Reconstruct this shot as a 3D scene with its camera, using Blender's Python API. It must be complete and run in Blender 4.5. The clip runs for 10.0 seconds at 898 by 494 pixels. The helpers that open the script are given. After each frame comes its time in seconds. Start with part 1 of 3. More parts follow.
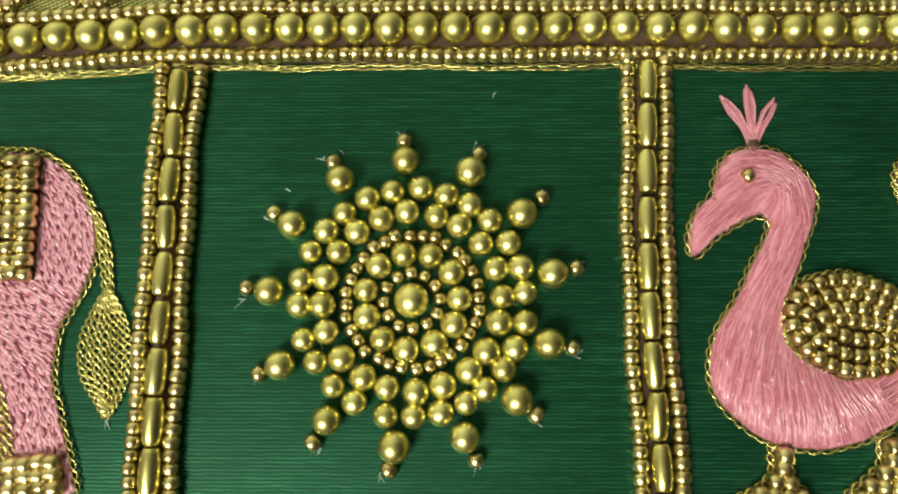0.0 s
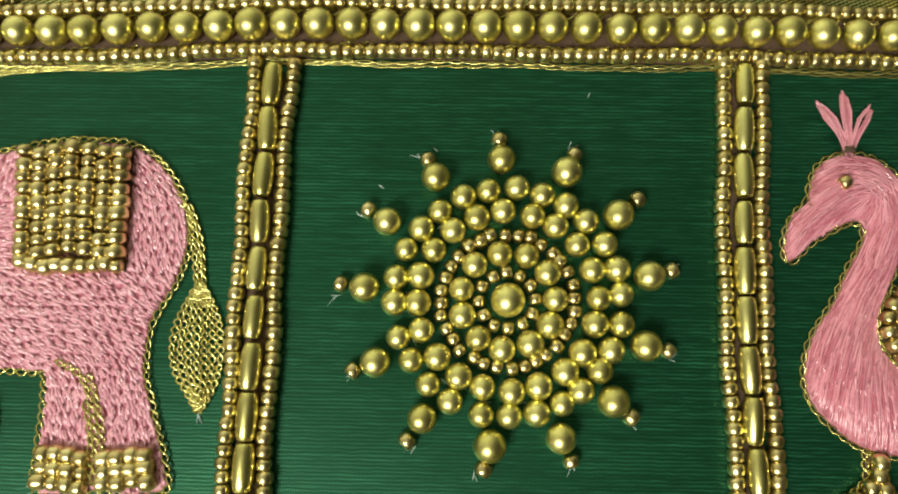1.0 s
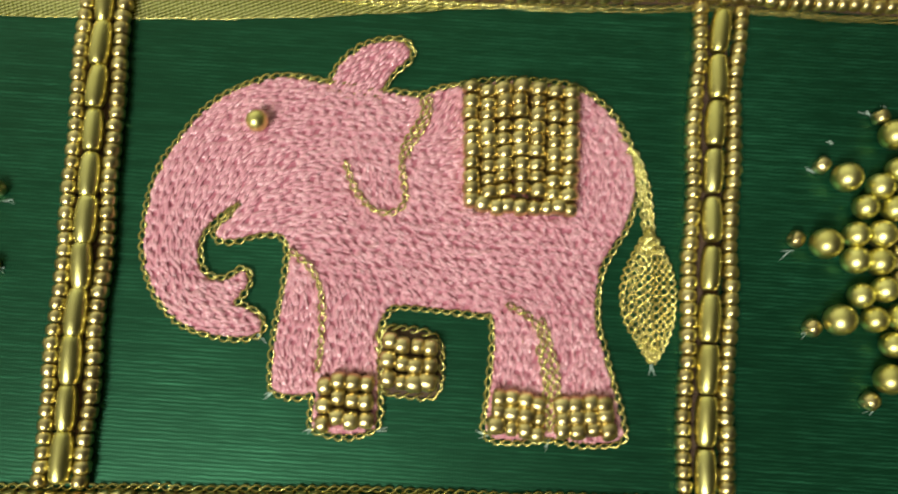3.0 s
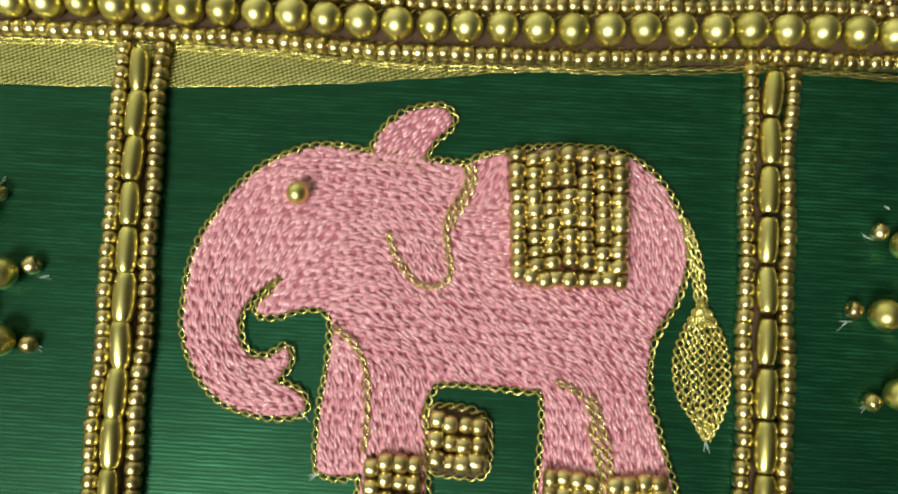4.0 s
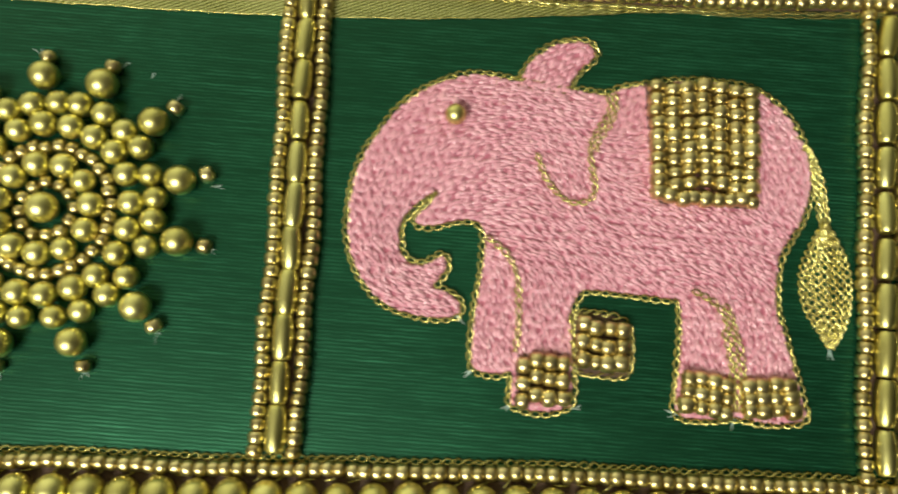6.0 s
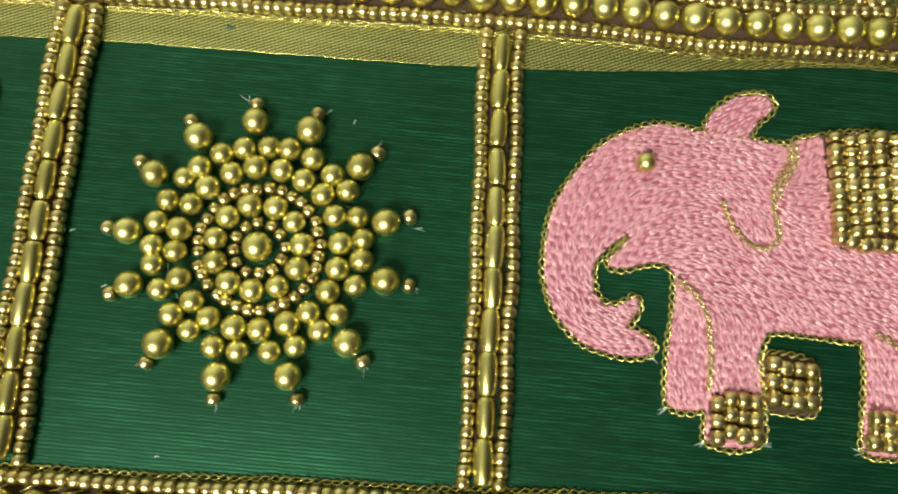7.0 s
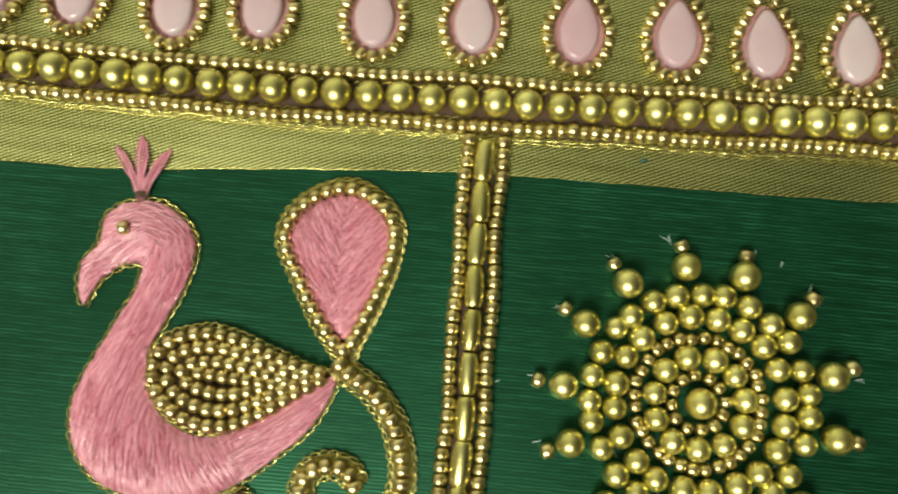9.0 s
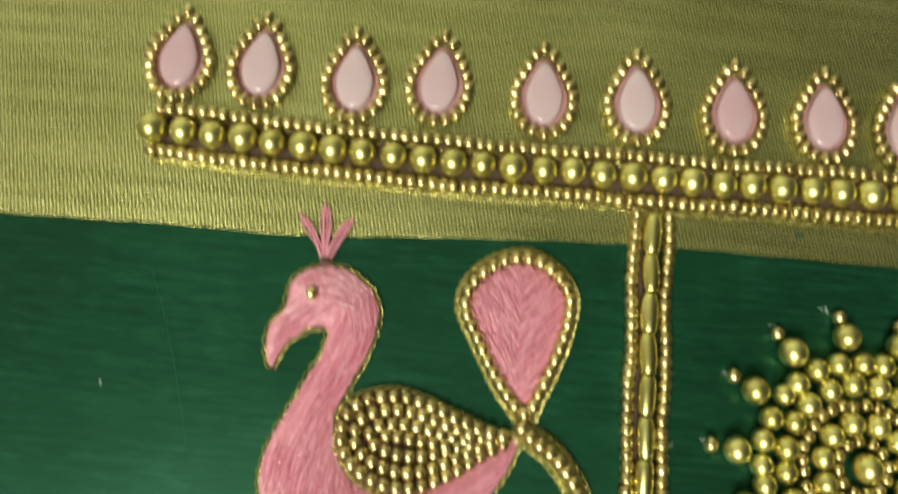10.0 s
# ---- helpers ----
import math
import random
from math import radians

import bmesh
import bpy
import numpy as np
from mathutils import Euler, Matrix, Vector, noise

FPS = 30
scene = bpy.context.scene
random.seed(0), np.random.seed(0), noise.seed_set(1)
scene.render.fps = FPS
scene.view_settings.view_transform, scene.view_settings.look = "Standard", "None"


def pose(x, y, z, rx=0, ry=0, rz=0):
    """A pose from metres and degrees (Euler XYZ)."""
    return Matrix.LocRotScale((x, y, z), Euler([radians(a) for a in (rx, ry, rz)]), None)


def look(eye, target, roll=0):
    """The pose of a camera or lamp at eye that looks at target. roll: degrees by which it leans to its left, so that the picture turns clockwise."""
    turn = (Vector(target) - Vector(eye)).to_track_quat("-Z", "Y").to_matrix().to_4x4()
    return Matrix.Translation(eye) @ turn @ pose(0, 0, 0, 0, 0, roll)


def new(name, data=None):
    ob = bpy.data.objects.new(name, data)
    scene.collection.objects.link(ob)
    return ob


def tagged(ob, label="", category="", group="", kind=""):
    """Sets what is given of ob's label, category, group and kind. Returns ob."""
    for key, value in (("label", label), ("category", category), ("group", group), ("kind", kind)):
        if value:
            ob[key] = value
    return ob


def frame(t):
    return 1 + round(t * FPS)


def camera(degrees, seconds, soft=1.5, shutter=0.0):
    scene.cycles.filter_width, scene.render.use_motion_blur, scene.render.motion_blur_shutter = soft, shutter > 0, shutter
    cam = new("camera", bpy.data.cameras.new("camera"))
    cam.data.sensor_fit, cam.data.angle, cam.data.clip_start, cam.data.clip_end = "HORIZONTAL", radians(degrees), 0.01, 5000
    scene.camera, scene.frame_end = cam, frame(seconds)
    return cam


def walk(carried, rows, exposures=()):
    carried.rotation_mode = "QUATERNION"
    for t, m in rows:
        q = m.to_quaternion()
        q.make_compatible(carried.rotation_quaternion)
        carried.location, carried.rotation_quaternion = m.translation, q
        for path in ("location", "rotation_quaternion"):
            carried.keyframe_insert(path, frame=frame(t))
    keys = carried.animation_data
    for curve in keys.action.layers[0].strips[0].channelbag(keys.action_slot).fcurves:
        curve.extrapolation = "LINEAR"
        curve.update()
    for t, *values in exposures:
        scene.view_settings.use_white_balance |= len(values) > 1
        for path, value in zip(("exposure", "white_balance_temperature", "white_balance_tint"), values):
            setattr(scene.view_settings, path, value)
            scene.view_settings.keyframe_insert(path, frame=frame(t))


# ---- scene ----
# ---------------------------------------------------------------- camera
cam = camera(65.0, 10.0, soft=2.1, shutter=0.36)
PATH = [
    (0.0, pose(0.00000, 0.00000, 0.08910, 8.01, 1.11, -0.00)),
    (0.3, pose(-0.00494, 0.00162, 0.08925, 8.04, 0.98, 0.07)),
    (0.5, pose(-0.00964, 0.00175, 0.08932, 8.03, 0.86, 0.23)),
    (1.0, pose(-0.01253, 0.00018, 0.08900, 7.80, 0.61, 1.12)),
    (1.3, pose(-0.01756, -0.00183, 0.09019, 7.73, 0.41, 1.81)),
    (1.5, pose(-0.02397, -0.00554, 0.09108, 7.70, 0.23, 2.31)),
    (2.0, pose(-0.04411, -0.00599, 0.09243, 7.68, -0.43, 3.61)),
    (2.3, pose(-0.05283, -0.00648, 0.09075, 7.60, -0.44, 3.69)),
    (2.5, pose(-0.05626, -0.00679, 0.08929, 7.51, -0.38, 3.64)),
    (2.7, pose(-0.06181, -0.00458, 0.08830, 7.39, -0.32, 3.71)),
    (3.0, pose(-0.06917, -0.00721, 0.08626, 7.20, -0.21, 3.71)),
    (3.2, pose(-0.07178, -0.00915, 0.08373, 7.10, -0.13, 3.50)),
    (4.3, pose(-0.07464, 0.00461, 0.08550, 6.81, 0.42, 2.92)),
    (4.5, pose(-0.07220, 0.00382, 0.08503, 7.28, -0.63, 2.35)),
    (5.0, pose(-0.06992, -0.00752, 0.08574, 8.53, -0.46, 2.73)),
    (5.2, pose(-0.07425, -0.00972, 0.08657, 8.65, -0.28, 3.10)),
    (5.5, pose(-0.08032, -0.01301, 0.08813, 8.57, -0.05, 3.74)),
    (6.0, pose(-0.09322, -0.01269, 0.09053, 8.18, -0.40, 4.51)),
    (6.2, pose(-0.10048, -0.01212, 0.09191, 8.69, -0.64, 4.98)),
    (7.3, pose(-0.12469, -0.01302, 0.09585, 9.76, -0.21, 5.31)),
    (7.5, pose(-0.12928, -0.01321, 0.09615, 9.52, -0.25, 5.69)),
    (8.0, pose(-0.14382, -0.00592, 0.09851, 9.10, -0.69, 5.40)),
    (8.5, pose(-0.16072, -0.00238, 0.09657, 9.77, -0.07, 5.52)),
    (8.8, pose(-0.17151, 0.00512, 0.09519, 8.34, 0.22, 5.27)),
    (9.0, pose(-0.17810, 0.00601, 0.09478, 7.61, 0.31, 5.28)),
    (9.3, pose(-0.18602, -0.00008, 0.09601, 8.34, 0.24, 6.28)),
    (9.5, pose(-0.19285, -0.00499, 0.09719, 9.14, 0.00, 6.79)),
    (9.7, pose(-0.19879, -0.00452, 0.09668, 9.98, -0.64, 6.48)),
    (10.0, pose(-0.20554, 0.00647, 0.09982, 10.87, -1.45, 5.80)),
]
walk(cam, PATH, exposures=((0.0, 0.13), (1.5, 0.05), (3.2, -0.06), (4.5, -0.08), (6.0, -0.01), (7.5, 0.04), (8.8, 0.0), (10.0, -0.08)))

# ---------------------------------------------------------------- light
world = bpy.data.worlds.new("room_light")
scene.world = world
world.use_nodes = True
wn, wl = world.node_tree.nodes, world.node_tree.links
coord, split = wn.new("ShaderNodeTexCoord"), wn.new("ShaderNodeSeparateXYZ")
ramp = wn.new("ShaderNodeValToRGB")
wl.new(coord.outputs["Generated"], split.inputs[0])
span = wn.new("ShaderNodeMapRange")
span.inputs["From Min"].default_value, span.inputs["From Max"].default_value = -1.0, 1.0
wl.new(split.outputs["Y"], span.inputs["Value"])
wl.new(span.outputs["Result"], ramp.inputs["Fac"])
for at, tone in ((0.0, (0.05, 0.04, 0.03)), (0.5, (0.27, 0.25, 0.17)), (1.0, (1.45, 1.47, 1.0))):
    stop = ramp.color_ramp.elements.new(at) if at == 0.5 else ramp.color_ramp.elements[0 if at == 0 else -1]
    stop.color = (*tone, 1)
# surroundings dimmed towards +x, standing in for the shade cast by the held phone
dim = wn.new("ShaderNodeMapRange")
dim.interpolation_type = "SMOOTHSTEP"
for key, value in (("From Min", -0.5), ("From Max", 0.7), ("To Min", 1.15), ("To Max", 0.12)):
    dim.inputs[key].default_value = value
wl.new(split.outputs["X"], dim.inputs["Value"])
side = wn.new("ShaderNodeVectorMath")
side.operation = "SCALE"
wl.new(ramp.outputs["Color"], side.inputs[0])
wl.new(dim.outputs["Result"], side.inputs["Scale"])
wl.new(side.outputs["Vector"], wn["Background"].inputs["Color"])
wn["Background"].inputs["Strength"].default_value = 0.72

lamp = new("window_light", bpy.data.lights.new("window_light", "AREA"))
lamp.data.energy, lamp.data.size, lamp.data.color = 12.8, 0.42, (0.98, 0.97, 0.84)
lamp.matrix_world = look((-0.42, -0.58, 0.82), (-0.10, 0.0, 0.0))

# ---------------------------------------------------------------- materials
from mathutils import geometry

MM = 0.001


class Nodes:
    """A material's node tree, with short calls to add nodes to it."""

    def __init__(self, name, colour, rough=0.5, metal=0.0):
        self.m = bpy.data.materials.new(name)
        self.m.use_nodes = True
        self.t = self.m.node_tree
        self.b = self.t.nodes["Principled BSDF"]
        self.b.inputs["Base Color"].default_value = (*colour, 1)
        self.b.inputs["Roughness"].default_value = rough
        self.b.inputs["Metallic"].default_value = metal

    def add(self, kind, **values):
        n = self.t.nodes.new("ShaderNode" + kind)
        for k, v in values.items():
            n.inputs[k.replace("_", " ")].default_value = v
        return n

    def link(self, a, b):
        self.t.links.new(a, b)

    def place(self, scale=(1, 1, 1), turn=0.0):
        c, m = self.add("TexCoord"), self.add("Mapping")
        m.inputs["Scale"].default_value, m.inputs["Rotation"].default_value = scale, (0, 0, turn)
        self.link(c.outputs["Object"], m.inputs["Vector"])
        return m.outputs["Vector"]

    def noise(self, at, scale, detail=2.0):
        n = self.add("TexNoise", Scale=scale, Detail=detail)
        self.link(at, n.inputs["Vector"])
        return n.outputs["Fac"]

    def ribs(self, at, scale, axis="X", distort=0.0):
        n = self.add("TexWave", Scale=scale, Distortion=distort, Detail=1.0)
        n.bands_direction = axis
        self.link(at, n.inputs["Vector"])
        return n.outputs["Fac"]

    def math(self, op, a, b):
        n = self.t.nodes.new("ShaderNodeMath")
        n.operation = op
        for i, v in enumerate((a, b)):
            if isinstance(v, (int, float)):
                n.inputs[i].default_value = v
            else:
                self.link(v, n.inputs[i])
        return n.outputs[0]

    def ramp(self, fac, *stops):
        n = self.add("ValToRGB")
        e = n.color_ramp.elements
        while len(e) < len(stops):
            e.new(0.5)
        for el, (p, c) in zip(e, stops):
            el.position, el.color = p, (*c, 1)
        self.link(fac, n.inputs["Fac"])
        return n.outputs["Color"]

    def bump(self, height, strength, distance):
        n = self.add("Bump", Strength=strength, Distance=distance)
        self.link(height, n.inputs["Height"])
        self.link(n.outputs["Normal"], self.b.inputs["Normal"])

    def to(self, out, name):
        self.link(out, self.b.inputs[name])


def silk_material():
    """Dark green silk: fine weft ribs, broken warp threads, slubs and a soft sheen."""
    k = Nodes("green_silk", (0.012, 0.11, 0.05), 0.5)
    at = k.place()
    weft = k.ribs(at, 660.0, "Y", 2.0)
    warp = k.ribs(at, 980.0, "X", 0.8)
    slub = k.noise(k.place((70, 1500, 1)), 1.0, 2.0)
    fleck = k.noise(k.place((320, 2300, 1)), 1.0, 1.0)
    cloud = k.noise(at, 26.0, 3.0)
    patch = k.noise(at, 85.0, 2.0)
    other = k.math("SUBTRACT", 1.0, patch)
    line = k.math("MULTIPLY", weft, k.math("ADD", k.math("MULTIPLY", slub, 0.85), k.math("MULTIPLY", fleck, 0.5)))
    mix = k.math("MULTIPLY", k.math("MULTIPLY", line, patch), 0.70)
    mix = k.math("ADD", mix, k.math("MULTIPLY", k.math("MULTIPLY", warp, other), 0.30))
    mix = k.math("ADD", mix, k.math("MULTIPLY", slub, 0.22))
    mix = k.math("ADD", mix, k.math("MULTIPLY", fleck, 0.22))
    mix = k.math("ADD", mix, k.math("MULTIPLY", cloud, 0.34))
    k.to(k.ramp(mix, (0.30, (0.0011, 0.0094, 0.0041)), (0.62, (0.0036, 0.0300, 0.0132)), (0.96, (0.021, 0.118, 0.062))), "Base Color")
    k.b.inputs["Roughness"].default_value = 0.37
    k.b.inputs["Specular IOR Level"].default_value = 0.66
    k.b.inputs["Specular Tint"].default_value = (0.28, 1.0, 0.55, 1)
    k.bump(mix, 0.35, 0.0001)
    return k.m


def tissue_material():
    """Olive gold tissue band with a diagonal twill of metal thread."""
    k = Nodes("olive_tissue", (0.3, 0.3, 0.08), 0.33, 0.9)
    twill = k.ribs(k.place((1, 1, 1), radians(66)), 700.0, "X", 0.7)
    dash = k.ribs(k.place((1, 1, 1), radians(-14)), 590.0, "X", 1.2)
    weft = k.ribs(k.place(), 820.0, "Y", 0.4)
    slub = k.noise(k.place((40, 600, 1)), 1.0, 3.0)
    cloud = k.noise(k.place(), 30.0, 2.0)
    mix = k.math("MULTIPLY", twill, k.math("ADD", k.math("MULTIPLY", dash, 0.40), 0.34))
    mix = k.math("ADD", mix, k.math("MULTIPLY", weft, 0.12))
    mix = k.math("ADD", mix, k.math("MULTIPLY", slub, 0.3))
    mix = k.math("ADD", mix, k.math("MULTIPLY", cloud, 0.2))
    k.to(k.ramp(mix, (0.32, (0.050, 0.060, 0.007)), (0.54, (0.27, 0.285, 0.052)), (0.80, (0.88, 0.87, 0.40))), "Base Color")
    k.bump(mix, 0.5, 0.00014)
    return k.m


def bead_material(name, dark, light, rough):
    """Gold-plated bead, each a little different, with worn and dented plating."""
    k = Nodes(name, light, rough, 1.0)
    info = k.add("ObjectInfo")
    at = k.place()
    spot = k.noise(at, 900.0, 2.0)
    mix = k.math("ADD", k.math("MULTIPLY", info.outputs["Random"], 0.6), k.math("MULTIPLY", spot, 0.4))
    k.to(k.ramp(mix, (0.15, dark), (0.75, light)), "Base Color")
    k.to(k.math("ADD", k.math("MULTIPLY", spot, 0.14), rough - 0.07), "Roughness")
    k.bump(k.noise(at, 650.0, 2.0), 0.2, 0.0003)
    return k.m


def thread_material(name, dark, light, rough, metal=0.0, strand=0.45):
    """Embroidery thread: each strand its own tint, with a twist along it."""
    k = Nodes(name, light, rough, metal)
    geo = k.add("NewGeometry")
    at = k.place()
    fuzz = k.noise(at, 2600.0, 2.0)
    tone = k.noise(at, 120.0, 2.0)
    mix = k.math("ADD", k.math("MULTIPLY", geo.outputs["Random Per Island"], strand), k.math("MULTIPLY", fuzz, 0.3))
    mix = k.math("ADD", mix, k.math("MULTIPLY", tone, 0.3))
    k.to(k.ramp(mix, (0.25, dark), (0.8, light)), "Base Color")
    k.bump(fuzz, 0.25, 0.0001)
    if not metal:
        k.b.inputs["Specular IOR Level"].default_value = 0.8
    return k.m


SILK, TISSUE = silk_material(), tissue_material()
PEARL = bead_material("gold_pearl", (0.64, 0.58, 0.19), (0.86, 0.80, 0.31), 0.36)
SEED = bead_material("gold_seed_bead", (0.56, 0.45, 0.20), (0.82, 0.70, 0.34), 0.30)
BUGLE = bead_material("gold_tube_bead", (0.66, 0.60, 0.20), (0.77, 0.72, 0.28), 0.32)
PINK = thread_material("pink_thread", (0.66, 0.25, 0.33), (0.95, 0.53, 0.61), 0.21, strand=0.25)
# darker than the stitches: the shade in their pits is put into this colour
PINK_SHADED_BASE = thread_material("pink_backing", (0.42, 0.10, 0.16), (0.58, 0.20, 0.27), 0.7)
SALMON = thread_material("salmon_thread", (0.54, 0.13, 0.19), (0.94, 0.44, 0.53), 0.22, strand=0.36)
SALMON_BASE = thread_material("salmon_backing", (0.56, 0.18, 0.23), (0.70, 0.29, 0.34), 0.5)
ROSE = thread_material("rose_backing", (0.36, 0.16, 0.16), (0.55, 0.29, 0.27), 0.6)
ZARI = thread_material("gold_thread", (0.46, 0.40, 0.10), (0.86, 0.80, 0.30), 0.27, 0.85)
# brown thread, its colour reddened to take in the shade around the beads
BROWN = thread_material("brown_backing", (0.045, 0.021, 0.011), (0.10, 0.050, 0.024), 0.8)
GREEN_THREAD = thread_material("green_thread", (0.010, 0.06, 0.04), (0.03, 0.14, 0.09), 0.5)
WHITE_THREAD = thread_material("white_thread", (0.30, 0.45, 0.40), (0.6, 0.75, 0.7), 0.5)


def stone_material():
    k = Nodes("pink_stone", (0.80, 0.52, 0.53), 0.16)
    info = k.add("ObjectInfo")
    mix = k.math("ADD", k.math("MULTIPLY", k.noise(k.place(), 200.0, 2.0), 0.5), k.math("MULTIPLY", info.outputs["Random"], 0.5))
    k.to(k.ramp(mix, (0.2, (0.56, 0.35, 0.39)), (0.8, (0.64, 0.52, 0.53))), "Base Color")
    k.b.inputs["Subsurface Weight"].default_value = 0.15
    k.b.inputs["Subsurface Radius"].default_value = (0.002, 0.001, 0.001)
    return k.m


STONE = stone_material()
PINK.node_tree.nodes["Principled BSDF"].inputs["Coat Weight"].default_value = 0.5
PINK.node_tree.nodes["Principled BSDF"].inputs["Coat Roughness"].default_value = 0.2
SALMON.node_tree.nodes["Principled BSDF"].inputs["Coat Weight"].default_value = 0.8
SALMON.node_tree.nodes["Principled BSDF"].inputs["Coat Roughness"].default_value = 0.16


# ---------------------------------------------------------------- building
def mesh_of(name, verts, faces, material, smooth=True):
    me = bpy.data.meshes.new(name)
    me.from_pydata([(x * MM, y * MM, z * MM) for x, y, z in verts], [], faces)
    me.materials.append(material)
    if smooth:
        me.polygons.foreach_set("use_smooth", [True] * len(me.polygons))
    me.update()
    return me


def part(name, me, parent, label="", m=None, kind=""):
    ob = new(name, me)
    ob.parent = parent
    if m is not None:
        ob.matrix_basis = m
    return tagged(ob, label, kind=kind)


def thing(name, label, category, group="", at=(0, 0, 0)):
    ob = new(name)
    ob.empty_display_size = 0.004
    ob.location = [v * MM for v in at]
    return tagged(ob, label, category, group)


def lathe(name, profile, sides, material):
    """A solid turned round the x axis from rows of (x, radius); a radius of 0 closes it."""
    verts, faces = [], []
    rings = []
    for x, r in profile:
        if r == 0:
            rings.append([len(verts)])
            verts.append((x, 0, 0))
        else:
            rings.append(list(range(len(verts), len(verts) + sides)))
            verts += [(x, r * math.cos(math.tau * k / sides), r * math.sin(math.tau * k / sides)) for k in range(sides)]
    for a, b in zip(rings, rings[1:]):
        for k in range(sides):
            j = (k + 1) % sides
            if len(a) == 1:
                faces.append((a[0], b[j], b[k]))
            elif len(b) == 1:
                faces.append((a[k], a[j], b[0]))
            else:
                faces.append((a[k], a[j], b[j], b[k]))
    return mesh_of(name, verts, faces, material)


def ball_profile(r, hole, rows):
    """Half a circle of that radius, with the thread hole dimpled in at both ends."""
    end = math.asin(hole / r)
    angles = [math.pi - end - (math.pi - 2 * end) * k / rows for k in range(rows + 1)]
    arc = [(r * math.cos(a), r * math.sin(a)) for a in angles]
    return [(arc[0][0] + 0.35 * r, 0)] + arc + [(arc[-1][0] - 0.35 * r, 0)]


PEARL_MESH = lathe("pearl", ball_profile(1.0, 0.16, 12), 20, PEARL)
SEED_MESH = lathe("seed_bead", [(-0.2, 0), (-0.62, 0.34), (-0.74, 0.56), (-0.66, 0.82), (-0.36, 0.97), (0, 1.0),
                                (0.36, 0.97), (0.66, 0.82), (0.74, 0.56), (0.62, 0.34), (0.2, 0)], 12, SEED)
ROUND_SEED_MESH = lathe("round_bead", ball_profile(1.0, 0.3, 8), 12, SEED)
BUGLE_MESH = lathe("tube_bead", [(-0.9, 0), (-0.985, 0.42), (-1.0, 0.62), (-0.96, 0.76), (-0.75, 0.90), (-0.4, 0.985), (0, 1.0),
                                 (0.4, 0.985), (0.75, 0.90), (0.96, 0.76), (1.0, 0.62), (0.985, 0.42), (0.9, 0)], 16, BUGLE)
rnd = random.Random(5)


def bead(me, parent, x, y, z, turn, size, stretch=1.0, label="", name="", sway=9):
    """A bead of that radius in mm, strung along the direction turn (degrees)."""
    s = size * rnd.uniform(0.94, 1.05)
    m = pose(x * MM, y * MM, z * MM, rnd.uniform(0, 360), rnd.uniform(-7, 7), turn + rnd.uniform(-sway, sway))
    return part(name or me.name, me, parent, label, m @ Matrix.Diagonal((s * stretch, s, s, 1)))


def smooth(points, step=0.5, closed=False):
    """A smooth curve through points, as evenly spaced places."""
    p = [np.array(q, float) for q in points]
    n = len(p)
    out = []
    for i in range(n if closed else n - 1):
        if closed:
            a, b, c, d = (p[(i + k) % n] for k in (-1, 0, 1, 2))
        else:
            b, c = p[i], p[i + 1]
            a, d = (p[i - 1] if i else 2 * b - c), (p[i + 2] if i + 2 < n else 2 * c - b)
        for u in np.linspace(0, 1, 8, endpoint=False):
            out.append(0.5 * (2 * b + (c - a) * u + (2 * a - 5 * b + 4 * c - d) * u * u + (3 * b - a - 3 * c + d) * u ** 3))
    out.append(p[0] if closed else p[-1])
    out = np.array(out)
    run = np.r_[0, np.cumsum(np.hypot(*np.diff(out, axis=0).T))]
    count = max(2, round(run[-1] / step) + 1)
    at = np.linspace(0, run[-1], count)
    return np.stack([np.interp(at, run, out[:, 0]), np.interp(at, run, out[:, 1])], 1)


def along(curve):
    """For each place on a curve: x, y and the direction in degrees."""
    d = np.gradient(curve, axis=0)
    return [(x, y, math.degrees(math.atan2(dy, dx))) for (x, y), (dx, dy) in zip(curve, d)]


def offset(curve, by):
    d = np.gradient(curve, axis=0)
    d /= np.hypot(*d.T)[:, None] + 1e-9
    return curve + by * np.stack([-d[:, 1], d[:, 0]], 1)


def inside(poly, x, y):
    a, b = poly, np.roll(poly, -1, axis=0)
    hit = ((a[:, 1] > y) != (b[:, 1] > y)) & (x < (b[:, 0] - a[:, 0]) * (y - a[:, 1]) / (b[:, 1] - a[:, 1] + 1e-12) + a[:, 0])
    return bool(hit.sum() % 2)


def tube(verts, faces, line, radii, sides=4):
    """Adds a thread along a line of (x, y, z) with a radius at each place."""
    start = len(verts)
    line = [Vector(p) for p in line]
    for i, p in enumerate(line):
        d = (line[min(i + 1, len(line) - 1)] - line[max(i - 1, 0)]).normalized()
        side = d.cross(Vector((0, 0, 1))).normalized()
        up = side.cross(d)
        for k in range(sides):
            a = math.tau * (k + 0.5) / sides
            verts.append(p + radii[i] * (math.cos(a) * side + math.sin(a) * up))
    for i in range(len(line) - 1):
        for k in range(sides):
            j = (k + 1) % sides
            a = start + i * sides
            faces.append((a + k, a + j, a + sides + j, a + sides + k))
    faces.append(tuple(start + k for k in range(sides)))
    faces.append(tuple(start + (len(line) - 1) * sides + k for k in reversed(range(sides))))


